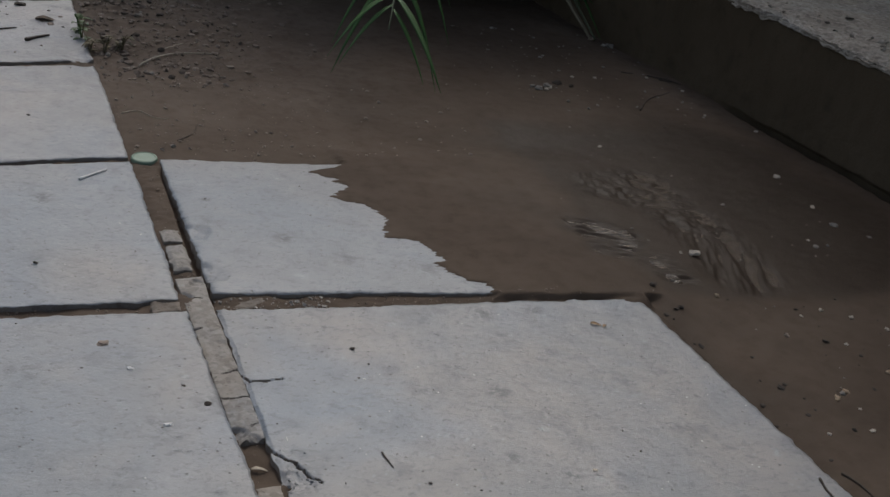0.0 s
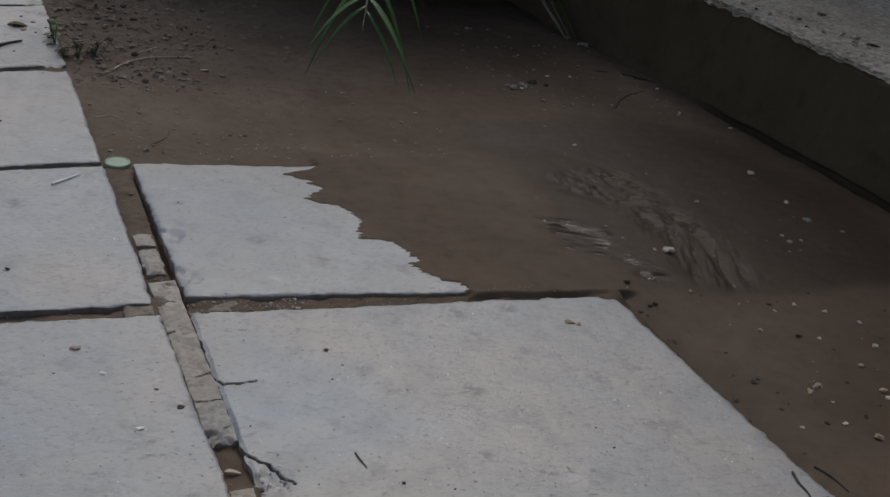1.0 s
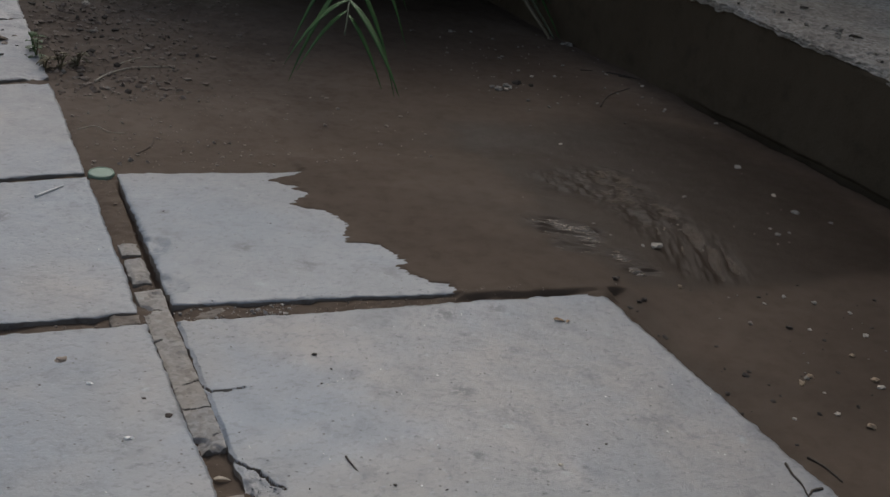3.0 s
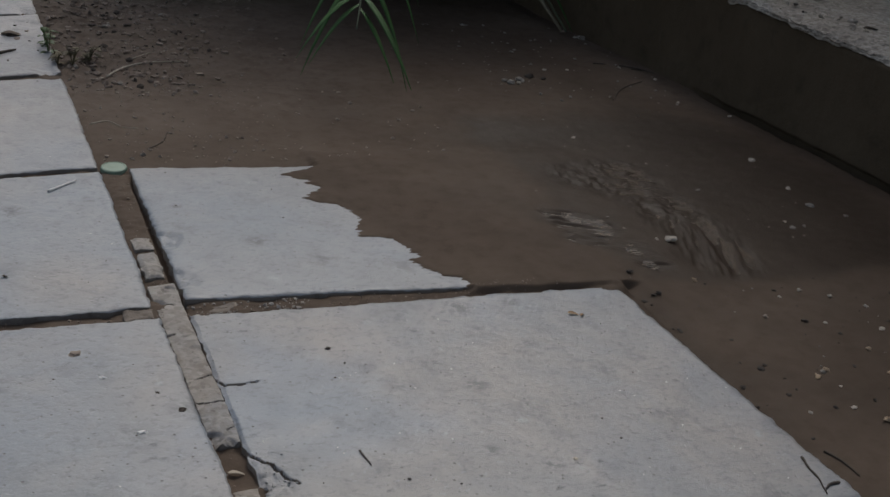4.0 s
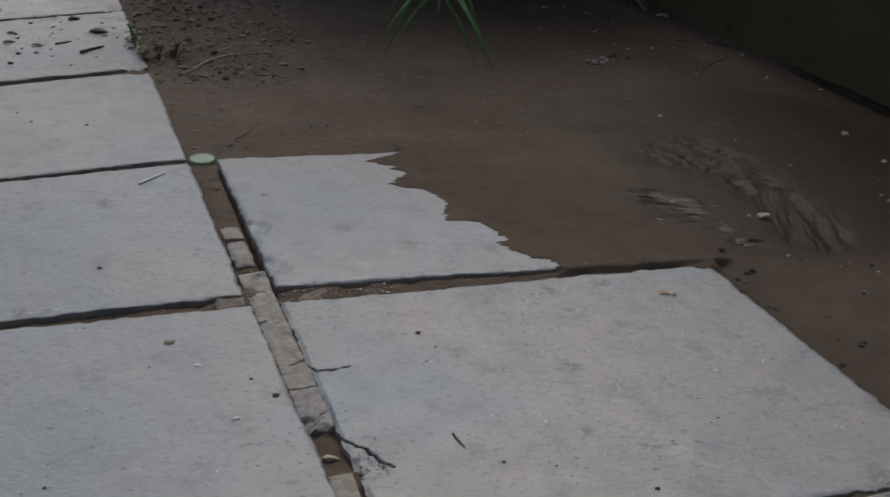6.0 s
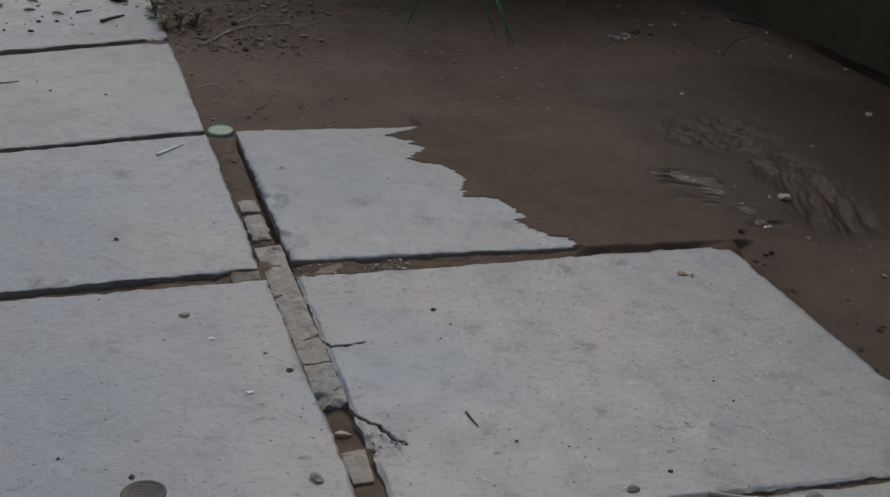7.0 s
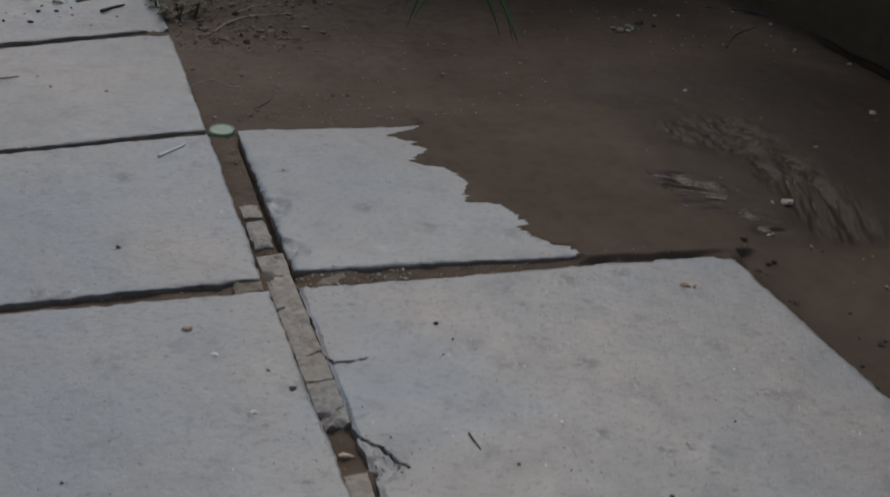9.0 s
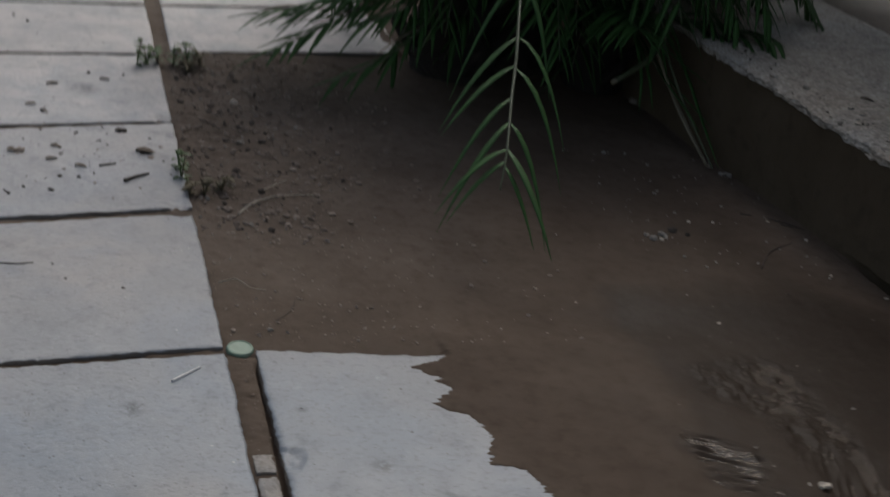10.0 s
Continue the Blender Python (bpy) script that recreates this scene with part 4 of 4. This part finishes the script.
scatter("gravel", 80, ((0.0, 0.40), (0.33, 0.6)), (0.001, 0.0035), stone_brown, "brown crumbs on the mud", 306)


scatter("joint_grit", 240, ((-0.40, 0.34), (-0.004, 0.014)), (0.0006, 0.0018), soil_crumb, "crumbs of earth in the slab joint", 307, joints=True)
scatter("joint_grit", 70, ((0.0, 0.11), (-0.003, 0.018)), (0.0008, 0.0028), mortar, "crumbs of mortar in the slab joint", 308, joints=True)
scatter("joint_grit", 110, ((-0.021, 0.0), (-0.25, 0.31)), (0.0006, 0.0018), soil_crumb, "crumbs of earth in the long joint", 309, joints=True)
scatter("slab_crumbs", 70, ((0.003, 0.030), (-0.262, -0.205)), (0.0006, 0.0022), slab_concrete, "crumbs of concrete where a slab edge has broken", 321, joints=True, base=-0.002)
scatter("joint_grit", 22, ((0.02, 0.40), (-0.352, -0.336)), (0.0008, 0.0030), mortar, "crumbs of mortar in the slab joint", 310, joints=True)


for count, sizes, material, label, seed in ((420, (0.002, 0.009), ledge_concrete, "pale crumbs along the broken edge of the ledge", 331), (160, (0.0012, 0.0042), stone_dark, "dark crumbs of dirt along the broken edge of the ledge", 332)):
    scatter("ledge_grit", count, ((0.80, 1.10), (0.05, 1.15)), sizes, material, label, seed, keep=lambda x, y: 0.006 < x - float(wall_face(y)) < 0.07, joints=True, base=lambda x, y: float(wall_top(y)) - 0.0035 + 0.0035 * min(1.0, (x - float(wall_face(y))) / 0.05))
scatter("slab_grit", 70, ((-0.29, -0.05), (0.66, 0.92)), (0.0010, 0.0028), stone_dark, "dark crumbs of earth on a paving slab", 311, joints=True, base=0.0)
scatter("slab_grit", 30, ((-0.29, -0.05), (0.66, 0.92)), (0.0010, 0.0032), stone_brown, "brown crumbs of earth on a paving slab", 312, joints=True, base=0.0)
scatter("slab_grit", 26, ((-0.29, -0.06), (0.96, 1.50)), (0.0012, 0.0035), stone_dark, "dark crumbs of earth on a paving slab", 313, joints=True, base=0.0)
scatter("slab_grit", 26, ((0.01, 0.39), (-0.32, -0.02)), (0.0005, 0.0016), stone_dark, "tiny dark grains on a paving slab", 314, joints=True, base=0.0)
scatter("slab_grit", 40, ((0.01, 0.39), (-0.32, -0.02)), (0.0005, 0.0012), paper_white, "tiny white grains on a paving slab", 315, joints=True, base=0.0)
scatter("slab_grit", 30, ((-0.25, -0.03), (-0.30, 0.62)), (0.0005, 0.0017), stone_dark, "tiny dark grains on the paving slabs", 316, joints=True, base=0.0)
scatter("slab_grit", 35, ((-0.25, -0.03), (-0.30, 0.62)), (0.0005, 0.0012), paper_white, "tiny white grains on the paving slabs", 317, joints=True, base=0.0)
scatter("slab_grit", 22, ((0.01, 0.16), (0.03, 0.31)), (0.0005, 0.0016), stone_dark, "tiny dark grains on a paving slab", 318, joints=True, base=0.0)


def stick(name, points, radius, material, label, category="twig", group=""):
    path = bezier(points, 14)
    rnd = random.Random(len(label) + int(1000 * abs(points[0][0])))
    bm = bmesh.new()
    tube(bm, [p + Vector((rnd.uniform(-1, 1), rnd.uniform(-1, 1), 0)) * radius * 0.3 for p in path], [radius * (1 - 0.5 * k / 13) * rnd.uniform(0.85, 1.1) for k in range(14)], 6)
    return tagged(part(name, bm, material), label, category, group)


def lying(points, radius, base=0.0):
    """Points on the slabs, or on the earth where base is None."""
    return [(x, y, (earth(x, y) if base is None else base) + radius * 0.9) for x, y in points]


stick("paper_stick", lying([(-0.083, 0.262), (-0.069, 0.275), (-0.055, 0.287)], 0.0015), 0.0015, paper_white, "thin white paper stick on a paving slab", "stick")
stick("twig", lying([(0.076, -0.218), (0.077, -0.226), (0.0785, -0.236)], 0.0007), 0.0007, twig_dark, "short dark twig on a paving slab", "twig", "twigs")
stick("straw", lying([(0.196, -0.334), (0.214, -0.343), (0.239, -0.351), (0.25, -0.3535)], 0.0017, 0.0005), 0.0017, straw_dry, "pale dry straw across a slab joint", "straw")
stick("twig", lying([(0.021, 0.645), (0.039, 0.674), (0.075, 0.699), (0.133, 0.714)], 0.0015, None), 0.0015, straw_dry, "pale dry twig lying on the mud", "twig", "twigs")
stick("twig", lying([(0.06, 0.72), (0.095, 0.757), (0.15, 0.775)], 0.0008, None), 0.0008, straw_dry, "thin pale dry stalk lying on the mud", "twig", "twigs")
stick("twig", lying([(-0.111, 0.719), (-0.098, 0.732), (-0.08, 0.745)], 0.0026), 0.0026, twig_dark, "dark broken twig on a paving slab", "twig", "twigs")
stick("twig", lying([(-0.245, 0.492), (-0.225, 0.491), (-0.21, 0.495)], 0.0008), 0.0008, twig_dark, "thin dark twig on a paving slab", "twig", "twigs")
stick("twig", lying([(-0.14, 0.765), (-0.12, 0.775)], 0.0016), 0.0016, twig_dark, "short dark twig on a paving slab", "twig", "twigs")
stick("twig", lying([(0.694, 0.545), (0.735, 0.595), (0.786, 0.624)], 0.0010, None), 0.0010, twig_dark, "dark wet twig lying by the wall", "twig", "twigs")
for line in ([(0.752, 0.716), (0.772, 0.712)], [(0.790, 0.702), (0.806, 0.690), (0.815, 0.688)], [(0.812, 0.690), (0.835, 0.672)], [(0.800, 0.682), (0.818, 0.676)]):
    stick("twig", lying(line, 0.0014, None), 0.0014, twig_dark, "short piece of dark wet twig by the wall", "twig", "twigs")
stick("twig", lying([(0.389, -0.292), (0.385, -0.305), (0.384, -0.318), (0.378, -0.335)], 0.0010), 0.0010, twig_dark, "dark bent twig lying over a slab edge", "twig", "twigs")
stick("twig", lying([(0.417, -0.283), (0.421, -0.297), (0.421, -0.318)], 0.0011, None), 0.0011, twig_dark, "dark bent twig lying beside a slab", "twig", "twigs")
stick("twig", lying([(0.396, -0.326), (0.388, -0.326), (0.381, -0.330)], 0.0013), 0.0013, twig_dark, "dark twig scrap lying on a slab corner", "twig", "twigs")
stick("twig", lying([(-0.021, 0.464), (-0.001, 0.474), (0.013, 0.456), (0.03, 0.452)], 0.0007, None), 0.0007, straw_dry, "thin pale rootlet lying on the mud", "twig", "twigs")
stick("twig", lying([(0.03, 0.385), (0.05, 0.41), (0.06, 0.44)], 0.0007, None), 0.0007, twig_dark, "thin rootlet lying on the mud", "twig", "twigs")


def flake(x, y, z, length, width, turn, material, label, name="dead_leaf", category="leaf"):
    bm = bmesh.new()
    blade(bm, Vector((0, 0, 0)), Vector((1, 0, 0.12)), length, width, 0.25, 0.5, 8)
    ob = part(name, bm, material)
    ob.matrix_basis = pose(x, y, z, 0, 0, turn)
    return tagged(ob, label, category, "dead leaves")


flake(0.318, -0.054, 0.001, 0.010, 0.0019, -20, leaf_brown, "curled brown dead leaf on a paving slab")
flake(0.327, -0.061, 0.001, 0.007, 0.0013, 40, leaf_brown, "curled brown dead leaf on a paving slab")
flake(-0.014, -0.218, earth(-0.012, -0.218) + 0.0015, 0.011, 0.0018, -8, straw_dry, "pale dry leaf in the slab joint")
for n, (x, y, long, wide, a, m) in enumerate(((-0.094, 0.822, 0.034, 0.0075, -8, leaf_scrap), (-0.088, 0.812, 0.026, 0.005, 20, leaf_scrap), (-0.118, 0.890, 0.016, 0.006, 5, twig_dark), (-0.200, 0.826, 0.016, 0.0035, -12, leaf_scrap), (-0.205, 0.778, 0.020, 0.0035, 25, leaf_scrap),
        (-0.170, 0.765, 0.020, 0.0035, -20, leaf_scrap), (-0.252, 0.802, 0.018, 0.0055, 0, leaf_scrap), (-0.236, 0.972, 0.022, 0.003, 30, leaf_scrap), (-0.216, 0.955, 0.016, 0.003, -40, leaf_scrap), (-0.135, 1.10, 0.018, 0.0035, 15, leaf_scrap), (-0.21, 1.06, 0.03, 0.0035, 40, leaf_scrap))):
    flake(x, y, 0.0010, long, wide, a, m, "withered brown leaf scrap on a paving slab" if m is leaf_scrap else "dark withered leaf scrap on a paving slab")


for n, (dx, y, a) in enumerate(((0.10, 0.50, 20), (0.06, 0.36, -10), (0.16, 0.62, 35), (0.24, 0.80, 5), (0.12, 0.80, -30))):
    flake(float(wall_face(y)) + dx, y, float(wall_top(y)) + 0.001, 0.026, 0.004, a, twig_dark, "dark withered leaf lying on the pale ledge")


def build_cap():
    """A screw cap lying face up: ridged skirt, rounded rim, flat top."""
    cap = thing("bottle_cap", (-0.0135, 0.325, -0.0066), "pale green plastic bottle cap on the joint", "bottle cap")
    cap.rotation_euler = (radians(2), radians(-3), 0.4)
    bm = bmesh.new()
    n = 96
    rings = []
    for r, z, ridge in ((0.0134, -0.004, 1), (0.0136, 0.002, 1), (0.0134, 0.0056, 1), (0.0127, 0.0070, 0), (0.0115, 0.0075, 0), (0.0106, 0.0069, 0), (0.004, 0.0068, 0)):
        rings.append([bm.verts.new(((r - 0.0004 * ridge * (k % 2)) * math.cos(2 * math.pi * k / n), (r - 0.0004 * ridge * (k % 2)) * math.sin(2 * math.pi * k / n), z)) for k in range(n)])
    for a, b in zip(rings, rings[1:]):
        for k in range(n):
            bm.faces.new((a[k], a[(k + 1) % n], b[(k + 1) % n], b[k]))
    bm.faces.new(rings[-1])
    bm.faces.new(rings[0][::-1])
    part("shell", bm, cap_green, cap, smooth=False)


build_cap()


def build_lid():
    """A flattened ribbed metal lid."""
    lid = thing("metal_lid", (-0.1395, -0.2635, 0.0), "flattened dark rusty metal lid on a slab", "lid")
    bm = bmesh.new()
    n, rings = 48, []
    for r, z in ((0.0128, 0.0), (0.0133, 0.0012), (0.0128, 0.0026), (0.0118, 0.0024), (0.0112, 0.0016)):
        rings.append([bm.verts.new((r * (1 + 0.03 * math.sin(3 * a)) * math.cos(a), r * 0.9 * math.sin(a), z)) for a in (2 * math.pi * k / n for k in range(n))])
    for a, b in zip(rings, rings[1:]):
        for k in range(n):
            bm.faces.new((a[k], a[(k + 1) % n], b[(k + 1) % n], b[k]))
    bm.faces.new(rings[-1])
    bm.faces.new(rings[0][::-1])
    part("disc", bm, lid_metal, lid)
    for k in range(-3, 4):
        half = 0.0095 * math.sqrt(max(0.1, 1 - (k / 4) ** 2))
        bm = bmesh.new()
        tube(bm, [Vector((-half, k * 0.0024, 0.0014)), Vector((0, k * 0.0024 + 0.0004, 0.0015)), Vector((half, k * 0.0024, 0.0014))], 0.0005, 6)
        part("rib", bm, lid_metal, lid)


build_lid()

# ---- paving: each slab a part of its own ----
pavement = thing("pavement", (0, 0, 0), "worn grey concrete paving slabs with soil-filled joints", "pavement", kind="structure")


def slab(corners, pitch=0.004, chip=0.0022, top=0.0, tilt=(0, 0), cracks=(), broken=(), thick=0.038, name="paving_slab", material=None, rough=0.0005, seed=0, fine=None, rim_drop=1.0):
    """A slab between four corners (near left, near right, far right, far left) with a worn, chipped rim."""
    a, b, c, d = (np.array(p, float) for p in corners)
    wide, deep = np.linalg.norm(b - a), np.linalg.norm(d - a)
    nu, nv = max(6, int(wide / pitch)), max(6, int(deep / pitch))
    us = np.linspace(0, 1, nu)
    if fine:
        us = np.concatenate([np.arange(0, fine, 0.0008) / wide, np.arange(fine, wide, pitch * 1.6) / wide, [1.0]])
        nu = len(us)
    u, v = np.meshgrid(us, np.linspace(0, 1, nv))
    p = a * ((1 - u) * (1 - v))[..., None] + b * (u * (1 - v))[..., None] + c * (u * v)[..., None] + d * ((1 - u) * v)[..., None]
    x, y = p[..., 0].copy(), p[..., 1].copy()
    du, dv = np.minimum(u, 1 - u) * wide, np.minimum(v, 1 - v) * deep
    near_u, near_v = np.exp(-du / 0.008), np.exp(-dv / 0.008)
    wear_u = chip * (0.35 + 0.6 * np.maximum(fbm(x * 0 + seed, y, 24, 4, 401 + seed), -0.3) + 0.7 * fbm(x * 0 + seed, y, 150, 3, 402))
    wear_v = chip * (0.35 + 0.6 * np.maximum(fbm(x, y * 0 + seed, 24, 4, 403 + seed), -0.3) + 0.7 * fbm(x, y * 0 + seed, 150, 3, 404))
    x += np.where(u < 0.5, 1, -1) * near_u * wear_u
    y += np.where(v < 0.5, 1, -1) * near_v * wear_v
    z = top + tilt[0] * (u - 0.5) * wide + tilt[1] * (v - 0.5) * deep + rough * fbm(x, y, 30, 3, 405 + seed) + 0.0007 * fbm(x, y, 5, 2, 406 + seed)
    edge = np.minimum(du, dv)
    z = z - rim_drop * (0.0013 + 0.0018 * fbm(x, y, 55, 3, 407 + seed)) * (1 - step(0.0, 0.004, edge + 0.0012 * fbm(x, y, 80, 2, 408)))
    split = np.zeros(x.shape, bool)
    for line, width, depth in cracks:
        gap = from_line(x + 0.003 * fbm(x, y, 120, 3, 409), y + 0.003 * fbm(x, y, 120, 3, 410), line)
        z = z - depth * (1 - step(width * 0.4, width, gap))
        split |= gap < width * 0.6
    for cx, cy, radius, depth in broken:
        z = z - depth * (1 - step(0.5, 1.0, np.hypot(x - cx, y - cy) / radius + 0.35 * fbm(x, y, 90, 3, 411))) * (0.65 + 0.5 * fbm(x, y, 160, 2, 412))
    verts = np.stack([x, y, z], -1).reshape(-1, 3)
    faces = grid_faces(nu, nv)
    rim = list(range(nu)) + [k * nu + nu - 1 for k in range(1, nv)] + [(nv - 1) * nu + k for k in range(nu - 2, -1, -1)] + [k * nu for k in range(nv - 2, 0, -1)]
    low = verts[rim].copy()
    low[:, 2] = top - thick
    m = len(verts)
    verts = np.concatenate([verts, low])
    n = len(rim)
    faces += [[rim[(k + 1) % n], rim[k], m + k, m + (k + 1) % n] for k in range(n)]
    faces.append([m + k for k in range(n)][::-1])
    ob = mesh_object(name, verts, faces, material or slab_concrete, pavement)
    ob.data.materials.append(soil_and_crack_shade)
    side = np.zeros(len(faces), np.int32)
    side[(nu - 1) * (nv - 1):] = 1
    # crack faces take the same dark brown, in place of the shade inside
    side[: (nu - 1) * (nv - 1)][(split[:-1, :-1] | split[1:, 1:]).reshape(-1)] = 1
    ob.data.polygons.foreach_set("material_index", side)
    return ob


def joint(y_right, slope):
    return lambda x: y_right + slope * (x + 0.03)


FAR_LEFT = -0.425
# left-hand row: the near and far edge of each slab, at the joint beside the bed, and how it slants
LEFT = (((-1.86, 0.0), (-1.56, 0.0)), ((-1.55, 0.0), (-1.25, 0.0)), ((-1.24, 0.0), (-0.945, 0.0)), ((-0.935, 0.0), (-0.64, 0.0)), ((-0.63, 0.0), (-0.325, 0.0)), ((-0.315, 0.0), (-0.0065, 0.0)), ((0.0155, 0.05), (0.317, 0.15)), ((0.328, 0.165), (0.638, 0.215)),
        ((0.652, 0.22), (0.938, 0.25)), ((0.950, 0.25), (1.243, 0.23)), ((1.254, 0.23), (1.537, 0.22)), ((1.548, 0.22), (1.85, 0.22)), ((1.862, 0.22), (2.16, 0.22)), ((2.172, 0.22), (2.47, 0.22)), ((2.482, 0.22), (2.78, 0.22)), ((2.792, 0.22), (3.09, 0.22)))
for n, (near, far) in enumerate(LEFT, -4):
    lo, hi = joint(*near), joint(*far)
    right_lo, right_hi = left_edge(near[0]), left_edge(far[0])
    if n < 2:
        right_lo, right_hi = (-0.0165, -0.0165) if n < 1 else (-0.0155, -0.0215)
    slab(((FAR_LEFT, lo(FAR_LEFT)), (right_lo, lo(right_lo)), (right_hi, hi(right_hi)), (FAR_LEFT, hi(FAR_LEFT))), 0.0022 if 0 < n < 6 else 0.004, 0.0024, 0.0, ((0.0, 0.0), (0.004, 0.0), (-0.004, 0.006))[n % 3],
         broken=((-0.045, 0.640, 0.02, 0.0025), (-0.05, 0.662, 0.024, 0.0028)) if n in (3, 4) else (((-0.05, 0.945, 0.02, 0.003),) if n == 5 else ()), seed=n + 60 if n < 0 else n)
# the two slabs beside the long joint, and the one before them
slab(((0.003, 0.022), (0.40, -0.001), (0.402, 0.305), (-0.001, 0.3225)), 0.0025, 0.0026, 0.0, (0, 0), broken=((0.004, 0.06, 0.02, 0.004), (0.006, 0.14, 0.02, 0.004)), seed=21)
slab(((0.002, -0.327), (0.405, -0.345), (0.391, -0.007), (0.0, -0.003)), 0.0013, 0.0026, 0.0, (0, 0),
     cracks=((((-0.002, -0.098), (0.000, -0.109), (0.006, -0.118), (0.016, -0.118), (0.029, -0.116)), 0.0008, 0.004), (((0.0, -0.196), (0.006, -0.211), (0.015, -0.224), (0.026, -0.245)), 0.0009, 0.005)),
     broken=((0.008, -0.240, 0.018, 0.0020), (0.014, -0.236, 0.016, 0.0016)), seed=22, fine=0.05)
slab(((0.0, -0.65), (0.41, -0.66), (0.406, -0.3475), (0.0, -0.3280)), 0.004, 0.0012, -0.001, (0, 0), broken=((0.385, -0.358, 0.018, 0.0010),), seed=23)
for k in range(4):
    y0 = -0.97 - 0.31 * k
    slab(((0.0, y0), (0.41, y0 - 0.01), (0.41, y0 + 0.29), (0.0, y0 + 0.30)), 0.006, 0.0026, 0.0, (0, 0), seed=70 + k)
# beyond the bed
for n, (near, far) in enumerate((((1.262, 0.24), (1.533, 0.25)), ((1.545, 0.25), (1.85, 0.24)), ((1.862, 0.24), (2.16, 0.24)), ((2.172, 0.24), (2.47, 0.24)), ((2.482, 0.24), (2.78, 0.24)), ((2.792, 0.24), (3.09, 0.24)))):
    lo, hi = joint(*near), joint(*far)
    slab(((-0.022, lo(-0.022)), (0.40, lo(0.40)), (0.40, hi(0.40)), (-0.022, hi(-0.022))), 0.004, 0.0025, 0.001, (0, 0), seed=30 + n)

# mortar left in the long joint: a long cracked bed, two lumps and a patch; scraps in the cross joint
slab(((-0.0193, -0.190), (0.0016, -0.189), (-0.0004, 0.056), (-0.0229, 0.054)), 0.0009, 0.0010, -0.0009, (0.0, 0.0), thick=0.02, name="mortar_bed", material=mortar, rim_drop=0.35, rough=0.0016, seed=41,
     cracks=((((-0.019, -0.137), (-0.012, -0.139), (0.002, -0.136)), 0.0006, 0.003), (((-0.006, -0.175), (0.002, -0.170)), 0.0007, 0.003), (((-0.012, -0.104), (-0.006, -0.101), (0.001, -0.099)), 0.0008, 0.004), (((-0.023, -0.036), (-0.017, -0.035)), 0.0010, 0.003), (((-0.02, 0.012), (-0.012, 0.018), (-0.006, 0.016)), 0.0008, 0.003)),
     broken=((-0.006, 0.045, 0.010, 0.004), (-0.020, 0.02, 0.008, 0.004), (-0.018, -0.184, 0.010, 0.006), (-0.006, -0.190, 0.007, 0.007), (-0.004, -0.06, 0.006, 0.002)))
for n, (y0, y1, top, x0, x1) in enumerate(((-0.277, -0.241, -0.0006, -0.0172, 0.0004), (0.066, 0.120, 0.0006, -0.0235, -0.0035), (0.1215, 0.154, 0.0002, -0.0235, -0.0040))):
    slab(((x0 + 0.001, y0), (x1 - 0.002, y0 + 0.0006), (x1, y1), (x0, y1 - 0.0008)), 0.0010, 0.0030 if n else 0.0016, top, (0.0, 0.0), thick=0.02, name="mortar_piece", material=mortar, rim_drop=1.3 if n else 0.6, rough=0.0022, seed=45 + n)
for n, (x0, x1, y0, y1, top) in enumerate(((0.003, 0.048, 0.000, 0.021, -0.0050), (0.062, 0.100, -0.003, 0.014, -0.0055), (-0.050, -0.0235, -0.006, 0.016, -0.0035), (0.115, 0.180, -0.001, 0.012, -0.0062))):
    slab(((x0, y0), (x1, y0), (x1, y1), (x0, y1)), 0.0012, 0.0036, top, (0.0, 0.0), thick=0.02, name="mortar_piece", material=joint_fill, rim_drop=1.6, rough=0.0040, seed=50 + n)
